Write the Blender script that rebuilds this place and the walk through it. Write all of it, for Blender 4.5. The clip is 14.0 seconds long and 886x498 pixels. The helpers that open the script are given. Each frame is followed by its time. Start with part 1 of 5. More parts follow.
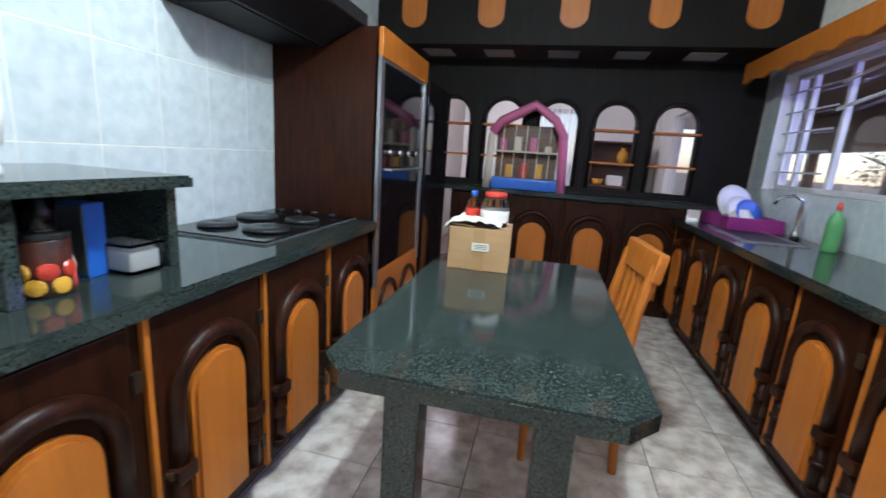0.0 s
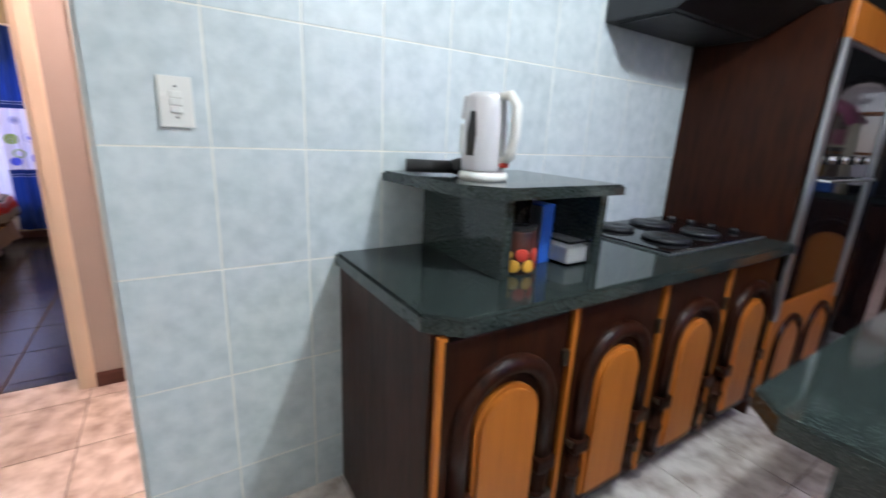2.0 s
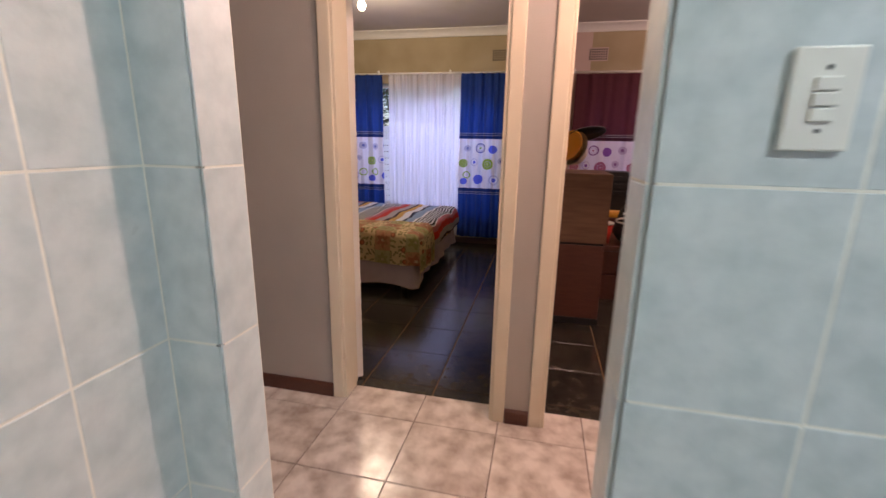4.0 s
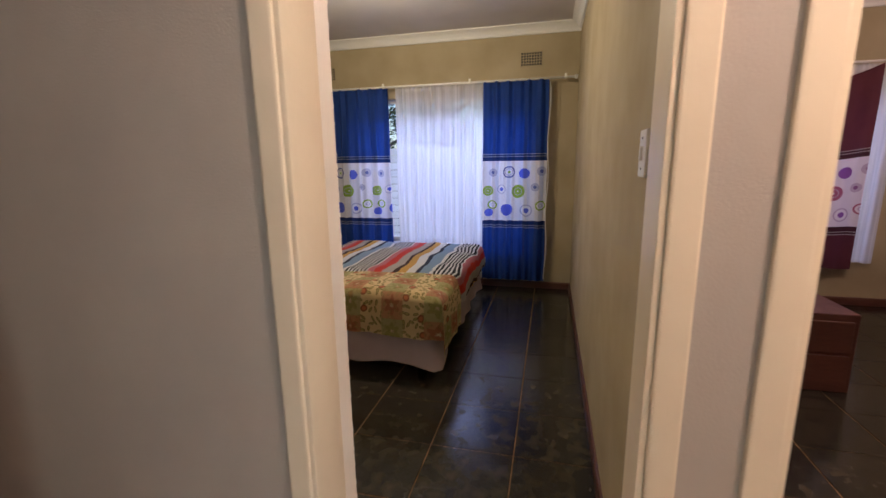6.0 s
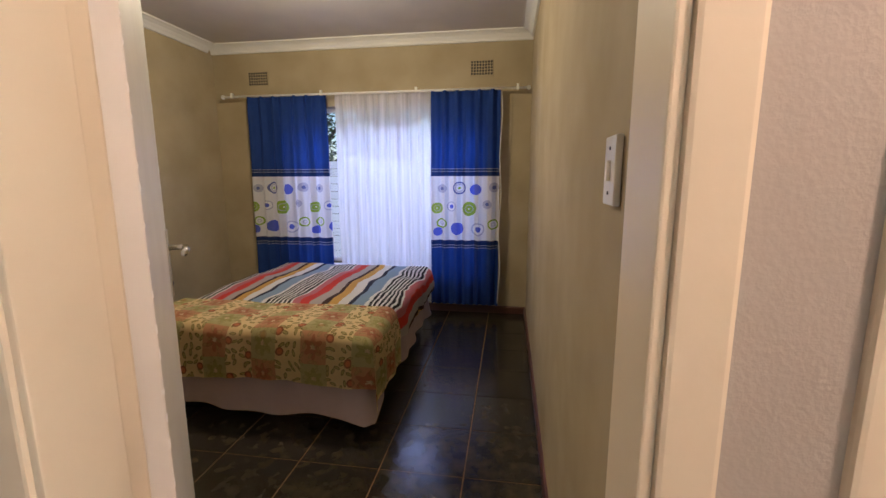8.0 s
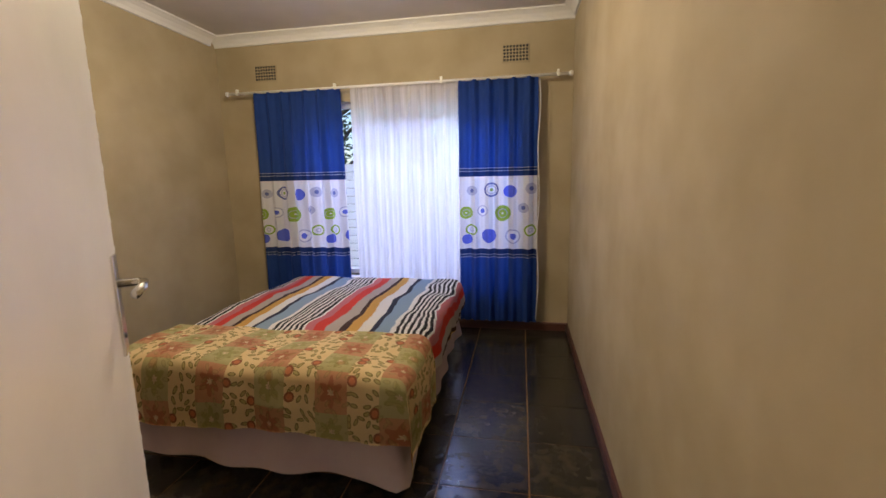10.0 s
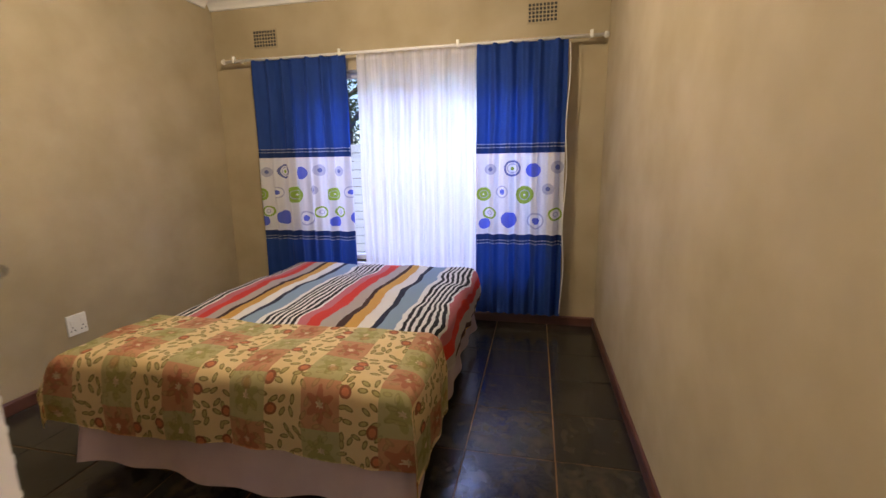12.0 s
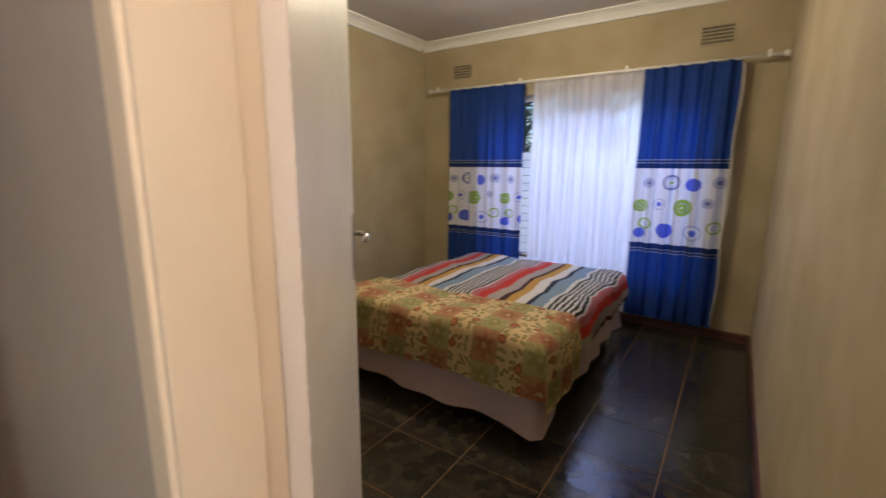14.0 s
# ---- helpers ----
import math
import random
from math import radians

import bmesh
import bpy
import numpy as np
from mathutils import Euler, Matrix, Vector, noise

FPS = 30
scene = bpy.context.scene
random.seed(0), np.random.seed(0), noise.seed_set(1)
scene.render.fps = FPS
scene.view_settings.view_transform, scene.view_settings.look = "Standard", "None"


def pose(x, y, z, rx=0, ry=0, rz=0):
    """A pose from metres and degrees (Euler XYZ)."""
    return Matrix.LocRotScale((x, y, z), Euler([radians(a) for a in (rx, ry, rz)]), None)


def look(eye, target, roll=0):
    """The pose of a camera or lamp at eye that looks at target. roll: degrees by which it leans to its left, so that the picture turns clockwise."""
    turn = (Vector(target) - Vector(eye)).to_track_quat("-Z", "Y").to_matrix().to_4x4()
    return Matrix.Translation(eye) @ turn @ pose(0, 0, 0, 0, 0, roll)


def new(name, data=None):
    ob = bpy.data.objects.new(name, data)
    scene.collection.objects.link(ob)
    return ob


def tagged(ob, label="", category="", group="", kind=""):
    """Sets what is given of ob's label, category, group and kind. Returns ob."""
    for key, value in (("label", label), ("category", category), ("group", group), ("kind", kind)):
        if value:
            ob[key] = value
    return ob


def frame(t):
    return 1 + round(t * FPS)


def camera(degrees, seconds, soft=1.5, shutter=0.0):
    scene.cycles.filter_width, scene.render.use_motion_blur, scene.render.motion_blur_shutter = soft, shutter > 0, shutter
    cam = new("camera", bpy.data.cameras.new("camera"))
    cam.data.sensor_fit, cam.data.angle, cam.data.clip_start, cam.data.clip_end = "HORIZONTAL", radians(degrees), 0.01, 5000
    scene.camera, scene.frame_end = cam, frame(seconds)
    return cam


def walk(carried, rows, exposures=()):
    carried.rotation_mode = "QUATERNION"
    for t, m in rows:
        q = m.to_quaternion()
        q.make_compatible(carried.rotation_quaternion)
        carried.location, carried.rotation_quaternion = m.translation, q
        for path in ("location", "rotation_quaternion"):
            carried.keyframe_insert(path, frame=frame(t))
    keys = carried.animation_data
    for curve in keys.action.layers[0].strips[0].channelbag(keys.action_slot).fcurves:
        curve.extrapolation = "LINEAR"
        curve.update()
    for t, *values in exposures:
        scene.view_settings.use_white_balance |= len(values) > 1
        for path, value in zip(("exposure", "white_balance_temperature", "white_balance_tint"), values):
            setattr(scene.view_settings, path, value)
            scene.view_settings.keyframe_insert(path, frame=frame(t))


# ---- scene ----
cam = camera(91.7, 14.0, 1.5, 0.5)
PATH = [
    (0, (1.478, 0.048, 1.253), (1.046, 1.953, 0.824), 4.0),
    (0.5, (1.506, 0.001, 1.257), (0.777, 1.806, 0.8), 2.9),
    (1, (1.485, -0.033, 1.257), (0.372, 1.558, 0.775), 2.5),
    (1.5, (1.431, -0.066, 1.27), (0.035, 1.268, 0.75), 2.9),
    (2, (1.319, -0.115, 1.271), (-0.297, 0.944, 0.754), 2.8),
    (2.5, (1.185, -0.184, 1.276), (-0.602, 0.562, 0.779), 1.5),
    (3, (1.051, -0.263, 1.259), (-0.869, 0.002, 0.767), 1.1),
    (3.5, (0.846, -0.314, 1.269), (-1.079, -0.559, 0.786), 1.5),
    (4, (0.651, -0.397, 1.256), (-1.244, -0.821, 0.778), 1.1),
    (4.2, (0.558, -0.446, 1.259), (-1.337, -0.883, 0.792), 0.8),
    (6.3, (-0.448, -0.754, 1.302), (-2.353, -1.225, 0.916), -0.9),
    (6.5, (-0.538, -0.752, 1.301), (-2.447, -1.215, 0.922), -0.8),
    (7, (-0.701, -0.714, 1.311), (-2.623, -1.141, 0.959), -0.3),
    (7.2, (-0.707, -0.69, 1.316), (-2.654, -0.994, 0.975), 0.1),
    (9.3, (-0.872, -0.758, 1.291), (-2.822, -1.073, 0.978), -0.7),
    (9.5, (-0.962, -0.803, 1.295), (-2.908, -1.137, 0.98), -1.0),
    (10, (-1.146, -0.908, 1.291), (-3.088, -1.264, 0.974), -1.2),
    (10.5, (-1.35, -0.97, 1.223), (-3.285, -1.384, 0.931), -0.9),
    (11, (-1.525, -0.974, 1.209), (-3.45, -1.408, 0.884), -0.9),
    (11.5, (-1.566, -0.982, 1.197), (-3.485, -1.414, 0.834), -0.9),
    (12, (-1.467, -0.975, 1.224), (-3.387, -1.39, 0.848), -0.8),
    (12.5, (-1.249, -0.941, 1.279), (-3.171, -1.345, 0.9), -1.1),
    (13, (-1.085, -0.912, 1.273), (-3.001, -1.349, 0.904), -1.3),
    (13.5, (-0.985, -0.854, 1.265), (-2.815, -1.582, 0.914), -0.9),
    (14, (-0.907, -0.724, 1.301), (-2.536, -1.824, 0.931), 0.5),
]
walk(cam, [(t, look(eye, target, roll)) for t, eye, target, roll in PATH], exposures=((0, 1.0, 6150, 19), (1.5, 0.75, 6250, 23), (2.5, 0.45, 6450, 27), (3.5, 0.12, 6600, 22), (4.2, 0.08, 6600, 21), (6.3, 0.25, 6250, 8), (9.3, 0.42, 6350, 8), (10.4, 0.68, 6400, 10), (11, 0.72, 6450, 11), (12.5, 0.82, 6420, 10), (13.1, 0.78, 6330, 8), (13.5, 0.45, 6250, 6), (14, 0.35, 6250, 6)))


# ---- light ----
world = bpy.data.worlds.new("sky")
scene.world = world
world.use_nodes = True
wn = world.node_tree.nodes
sky = wn.new("ShaderNodeTexSky")
sky.sky_type = "NISHITA"
sky.sun_disc = False
sky.sun_elevation, sky.sun_rotation = radians(52), radians(60)
world.node_tree.links.new(sky.outputs[0], wn["Background"].inputs[0])
wn["Background"].inputs[1].default_value = 0.13
sun = new("sun", bpy.data.lights.new("sun", "SUN"))
sun.data.energy, sun.data.angle, sun.data.color = 1.5, radians(10), (1, 0.95, 0.88)
sun.matrix_world = look((0, 0, 10), (-6, 3, 4))


def lamp(name, x, y, z, watts, colour, radius):
    ob = new(name, bpy.data.lights.new(name, "POINT"))
    ob.data.energy, ob.data.color, ob.data.shadow_soft_size = watts, colour, radius
    ob.location = (x, y, z)
    return ob


lamp("kitchen_bulb", 1.42, 0.92, 2.37, 62, (0.80, 0.97, 0.95), 0.06)
lamp("hall_bulb", -0.60, 0.12, 2.44, 64, (1.0, 0.70, 0.56), 0.05)
lamp("bedroom_bulb", -3.03, -1.95, 2.33, 44, (1.0, 0.83, 0.60), 0.05)
lamp("spare_room_bulb", -3.0, 1.1, 2.33, 40, (1.0, 0.72, 0.62), 0.05)
# added fill behind the bar screen, to brighten its arches
lamp("dining_bulb", 0.5, 5.3, 2.37, 45, (0.95, 0.92, 1.0), 0.08)


def sky_light(name, x, y, z, w, h, watts, colour, target):
    """The sky's light falling into a window, from above and outside it."""
    ob = new(name, bpy.data.lights.new(name, "AREA"))
    ob.data.shape, ob.data.size, ob.data.size_y = "RECTANGLE", w, h
    ob.data.energy, ob.data.color = watts, colour
    ob.matrix_world = look((x, y, z), target)
    return ob


sky_light("bedroom_sky", -6.0, -1.85, 3.0, 2.0, 1.0, 100, (0.40, 0.50, 1.0), (-4.7, -1.85, 1.1))
sky_light("spare_room_sky", -6.0, 1.0, 3.0, 2.0, 1.0, 60, (0.5, 0.55, 1.0), (-4.7, 1.0, 1.1))
sky_light("kitchen_sky", 4.6, 2.75, 2.3, 2.2, 0.6, 25, (0.42, 0.42, 1.0), (3.2, 2.75, 1.5))

# ---- materials ----


def rgb(c):
    return (c[0], c[1], c[2], 1.0)


def material(name, base, second=None, rough=0.5, metal=0.0, scale=8.0, mix=0.5, bump=0.1, fine=90.0, stretch=(1, 1, 1), spread=0.0, sheen=0.5):
    """A surface with grain at two scales; spread varies it from piece to piece."""
    m = bpy.data.materials.new(name)
    m.use_nodes = True
    nt = m.node_tree
    bs = nt.nodes["Principled BSDF"]
    second = second or tuple(c * 0.75 for c in base)
    co = nt.nodes.new("ShaderNodeTexCoord")
    mp = nt.nodes.new("ShaderNodeMapping")
    mp.inputs["Scale"].default_value = stretch
    nt.links.new(co.outputs["Object"], mp.inputs[0])
    n1 = nt.nodes.new("ShaderNodeTexNoise")
    n1.inputs["Scale"].default_value, n1.inputs["Detail"].default_value = scale, 6
    n2 = nt.nodes.new("ShaderNodeTexNoise")
    n2.inputs["Scale"].default_value, n2.inputs["Detail"].default_value = fine, 3
    info = nt.nodes.new("ShaderNodeObjectInfo")
    off = nt.nodes.new("ShaderNodeVectorMath")
    off.operation = "ADD"
    sc = nt.nodes.new("ShaderNodeVectorMath")
    sc.operation = "SCALE"
    sc.inputs[0].default_value = (7, 5, 3)
    nt.links.new(info.outputs["Random"], sc.inputs["Scale"])
    nt.links.new(mp.outputs[0], off.inputs[0])
    nt.links.new(sc.outputs[0], off.inputs[1])
    for n in (n1, n2):
        nt.links.new(off.outputs[0], n.inputs["Vector"])
    ramp = nt.nodes.new("ShaderNodeMapRange")
    ramp.inputs[1].default_value, ramp.inputs[2].default_value = 0.35, 0.68
    nt.links.new(n1.outputs[0], ramp.inputs[0])
    mul = nt.nodes.new("ShaderNodeMath")
    mul.operation = "MULTIPLY"
    mul.inputs[1].default_value = mix
    nt.links.new(ramp.outputs[0], mul.inputs[0])
    mx = nt.nodes.new("ShaderNodeMix")
    mx.data_type = "RGBA"
    mx.inputs[6].default_value, mx.inputs[7].default_value = rgb(base), rgb(second)
    nt.links.new(mul.outputs[0], mx.inputs[0])
    hs = nt.nodes.new("ShaderNodeHueSaturation")
    nt.links.new(mx.outputs[2], hs.inputs["Color"])
    val = nt.nodes.new("ShaderNodeMapRange")
    val.inputs[3].default_value, val.inputs[4].default_value = 1 - spread, 1 + spread
    nt.links.new(info.outputs["Random"], val.inputs[0])
    nt.links.new(val.outputs[0], hs.inputs["Value"])
    nt.links.new(hs.outputs[0], bs.inputs["Base Color"])
    rr = nt.nodes.new("ShaderNodeMapRange")
    rr.inputs[3].default_value, rr.inputs[4].default_value = max(0.02, rough * 0.8), min(1, rough * 1.25)
    nt.links.new(n1.outputs[0], rr.inputs[0])
    nt.links.new(rr.outputs[0], bs.inputs["Roughness"])
    bs.inputs["Metallic"].default_value = metal
    bs.inputs["Specular IOR Level"].default_value = sheen
    if bump:
        bp = nt.nodes.new("ShaderNodeBump")
        bp.inputs["Strength"].default_value, bp.inputs["Distance"].default_value = bump, 0.01
        nt.links.new(n2.outputs[0], bp.inputs["Height"])
        nt.links.new(bp.outputs[0], bs.inputs["Normal"])
    return m


def glass(name, colour, rough=0.02, ior=1.45):
    m = bpy.data.materials.new(name)
    m.use_nodes = True
    bs = m.node_tree.nodes["Principled BSDF"]
    bs.inputs["Base Color"].default_value = rgb(colour)
    bs.inputs["Roughness"].default_value = rough
    bs.inputs["Transmission Weight"].default_value = 1.0
    bs.inputs["IOR"].default_value = ior
    return m


def glowing(name, colour, strength):
    m = bpy.data.materials.new(name)
    m.use_nodes = True
    bs = m.node_tree.nodes["Principled BSDF"]
    bs.inputs["Base Color"].default_value = rgb(colour)
    bs.inputs["Emission Color"].default_value = rgb(colour)
    bs.inputs["Emission Strength"].default_value = strength
    return m


WALL_TILE = material("wall_tile", (0.63, 0.69, 0.70), (0.42, 0.50, 0.515), 0.30, scale=18, mix=0.62, bump=0.04, stretch=(1, 1, 0.6), spread=0.02)
GROUT = material("grout", (0.86, 0.85, 0.78), None, 0.9, scale=20, bump=0.2)
FLOOR_TILE = material("floor_tile", (0.82, 0.76, 0.70), (0.42, 0.34, 0.29), 0.2, scale=11, mix=0.95, bump=0.05, spread=0.05)
FLOOR_GROUT = material("floor_grout", (0.16, 0.12, 0.10), None, 0.9)
DARK_TILE = material("dark_tile", (0.011, 0.011, 0.011), (0.050, 0.040, 0.026), 0.17, scale=16, mix=0.9, bump=0.10, fine=45, spread=0.15)
DARK_GROUT = material("dark_grout", (0.20, 0.10, 0.035), None, 0.9)
PLASTER = material("plaster", (0.40, 0.33, 0.21), (0.31, 0.25, 0.145), 0.75, scale=3, mix=0.7, bump=0.05, fine=160)
HALL_PAINT = material("hall_paint", (0.46, 0.42, 0.38), (0.40, 0.36, 0.33), 0.6, scale=3, mix=0.5, bump=0.1, fine=160)
ROSE_PAINT = material("rose_paint", (0.55, 0.42, 0.38), (0.48, 0.36, 0.33), 0.7, scale=3, bump=0.1, fine=160)
WHITE_PAINT = material("white_paint", (0.78, 0.77, 0.74), (0.70, 0.69, 0.66), 0.6, scale=4, bump=0.05)
CEILING = material("ceiling_board", (0.62, 0.58, 0.56), (0.56, 0.53, 0.51), 0.8, scale=4, bump=0.08)
FRAME_PAINT = material("frame_paint", (0.80, 0.71, 0.56), (0.72, 0.62, 0.48), 0.4, scale=5, bump=0.05, fine=40)
DOOR_PAINT = material("door_paint", (0.78, 0.75, 0.70), (0.68, 0.65, 0.60), 0.4, scale=5, bump=0.06, fine=30)
SKIRT_RED = material("skirting_stain", (0.10, 0.035, 0.022), (0.06, 0.02, 0.014), 0.4, scale=12, stretch=(1, 1, 6))
# the mahogany's grain in near black, for bar screen and bulkhead
BLACK_BROWN_WOOD = material("black_brown_wood", (0.009, 0.006, 0.005), (0.005, 0.003, 0.003), 0.6, scale=7, stretch=(6, 6, 0.7), sheen=0.2)
MAHOGANY = material("mahogany", (0.036, 0.009, 0.0035), (0.011, 0.003, 0.0015), 0.34, scale=7, mix=0.9, stretch=(6, 6, 0.7), bump=0.08, spread=0.1, sheen=0.18)
ORANGE_WOOD = material("orange_wood", (0.50, 0.150, 0.016), (0.35, 0.095, 0.010), 0.40, scale=5, mix=0.45, stretch=(7, 7, 0.6), bump=0.04, spread=0.06)
GRANITE = material("granite", (0.008, 0.013, 0.012), (0.060, 0.078, 0.071), 0.07, scale=135, mix=0.75, bump=0.01, fine=300)
BLACK_GLASS = material("black_glass", (0.006, 0.006, 0.007), None, 0.06, bump=0)
BLACK_PLASTIC = material("black_plastic", (0.015, 0.015, 0.016), None, 0.4)
DARK_METAL = material("dark_metal", (0.025, 0.027, 0.030), (0.015, 0.015, 0.017), 0.35, metal=0.3)
CHROME = material("chrome", (0.75, 0.74, 0.72), (0.62, 0.61, 0.60), 0.16, metal=1.0, bump=0.01)
BRASS = material("dull_brass", (0.10, 0.075, 0.05), (0.05, 0.04, 0.03), 0.35, metal=0.8)
WHITE_PLASTIC = material("white_plastic", (0.78, 0.77, 0.72), (0.72, 0.71, 0.66), 0.35, bump=0.02)
KETTLE_SILVER = material("kettle_silver", (0.70, 0.69, 0.70), (0.62, 0.61, 0.63), 0.3, metal=0.2, bump=0.02)
CARD = material("cardboard", (0.42, 0.25, 0.12), (0.35, 0.20, 0.09), 0.8, scale=6, bump=0.06, stretch=(1, 1, 8))
TAPE = material("brown_tape", (0.36, 0.20, 0.08), None, 0.3)
PAPER = material("paper", (0.74, 0.70, 0.62), (0.6, 0.55, 0.48), 0.7, scale=12)
PINK = material("pink_plastic", (0.60, 0.14, 0.28), None, 0.4)
CREAM = material("cream_plastic", (0.66, 0.58, 0.44), None, 0.45)
BLUE = material("blue_plastic", (0.02, 0.13, 0.55), None, 0.35)
PURPLE = material("purple_plastic", (0.32, 0.03, 0.22), None, 0.35)
GREEN = material("green_liquid", (0.10, 0.34, 0.12), None, 0.15)
RED = material("red_plastic", (0.62, 0.05, 0.03), None, 0.35)
TIN_PRINT = material("tin_print", (0.012, 0.008, 0.008), (0.10, 0.02, 0.01), 0.35, scale=16, mix=1.0)
YELLOW = material("yellow_plastic", (0.70, 0.36, 0.04), (0.6, 0.28, 0.03), 0.4)
BASIN = material("pale_basin", (0.70, 0.58, 0.42), None, 0.4)
BROWN_WOOD = material("brown_wood", (0.16, 0.085, 0.05), (0.10, 0.05, 0.03), 0.4, scale=5, mix=0.8, stretch=(1, 1, 9))
BLACK_CLOTH = material("black_cloth", (0.012, 0.011, 0.013), (0.03, 0.028, 0.03), 0.8, scale=14)
SKIRT_CLOTH = material("valance_cloth", (0.44, 0.35, 0.37), (0.36, 0.28, 0.30), 0.9, scale=6, bump=0.2, fine=260)
MATTRESS = material("mattress_cloth", (0.55, 0.52, 0.5), None, 0.9, bump=0.1)
STEEL = material("steel", (0.45, 0.46, 0.48), None, 0.3, metal=0.9)
WINDOW_WHITE = material("window_paint", (0.72, 0.72, 0.72), None, 0.4)
SLAB = material("fence_concrete", (0.62, 0.64, 0.68), (0.50, 0.52, 0.56), 0.9, scale=5, bump=0.3, spread=0.06)
SOIL = material("soil", (0.16, 0.12, 0.08), (0.10, 0.09, 0.05), 0.95, scale=3, bump=0.5)
BARK = material("bark", (0.10, 0.075, 0.055), (0.05, 0.04, 0.03), 0.9, scale=8, bump=0.5)
LEAF = material("leaf", (0.05, 0.09, 0.03), (0.09, 0.12, 0.04), 0.6, scale=4)
PANE = glass("pane", (0.95, 0.97, 1.0))
CLEAR = glass("clear_plastic", (0.93, 0.94, 0.96), 0.08, 1.3)
BULB = glowing("bulb_glass", (1.0, 0.80, 0.52), 30)
COOL_BULB = glowing("cool_bulb_glass", (0.88, 0.94, 1.0), 18)
DOWNLIGHT = material("downlight_glass", (0.35, 0.35, 0.37), None, 0.4)


class Nodes:
    """Short-hand for building a printed cloth."""

    def __init__(self, name, rough=0.85):
        self.m = bpy.data.materials.new(name)
        self.m.use_nodes = True
        self.nt = self.m.node_tree
        self.bs = self.nt.nodes["Principled BSDF"]
        self.bs.inputs["Roughness"].default_value = rough
        self.uv = self.add("ShaderNodeUVMap").outputs[0]
        sep = self.add("ShaderNodeSeparateXYZ", self.uv)
        self.u, self.v = sep.outputs[0], sep.outputs[1]

    def add(self, kind, *ins, **props):
        n = self.nt.nodes.new(kind)
        if "operation" in props:
            n.operation = props["operation"]
        for k, i in enumerate(ins):
            if isinstance(i, bpy.types.NodeSocket):
                self.nt.links.new(i, n.inputs[k])
            elif i is not None:
                n.inputs[k].default_value = i
        return n

    def maths(self, op, a, b=0.0):
        return self.add("ShaderNodeMath", a, b, operation=op).outputs[0]

    def mix(self, fac, a, b):
        n = self.nt.nodes.new("ShaderNodeMix")
        n.data_type = "RGBA"
        for k, i in ((0, fac), (6, a), (7, b)):
            if isinstance(i, bpy.types.NodeSocket):
                self.nt.links.new(i, n.inputs[k])
            else:
                n.inputs[k].default_value = i if k == 0 else rgb(i)
        return n.outputs[2]

    def noise(self, scale, vec=None):
        n = self.nt.nodes.new("ShaderNodeTexNoise")
        n.inputs["Scale"].default_value = scale
        n.inputs["Detail"].default_value = 4
        self.nt.links.new(vec or self.uv, n.inputs["Vector"])
        return n.outputs[0]

    def steps(self, fac, stops):
        n = self.nt.nodes.new("ShaderNodeValToRGB")
        n.color_ramp.interpolation = "CONSTANT"
        el = n.color_ramp.elements
        el[0].position, el[0].color = 0, rgb(stops[0][1])
        el[1].position, el[1].color = stops[1][0], rgb(stops[1][1])
        for p, c in stops[2:]:
            e = el.new(p)
            e.color = rgb(c)
        self.nt.links.new(fac, n.inputs[0])
        return n.outputs[0]

    def done(self, colour, bump=0.25, weave=500):
        self.nt.links.new(colour, self.bs.inputs["Base Color"])
        bp = self.nt.nodes.new("ShaderNodeBump")
        bp.inputs["Strength"].default_value, bp.inputs["Distance"].default_value = bump, 0.004
        self.nt.links.new(self.noise(weave), bp.inputs["Height"])
        self.nt.links.new(bp.outputs[0], self.bs.inputs["Normal"])
        return self.m


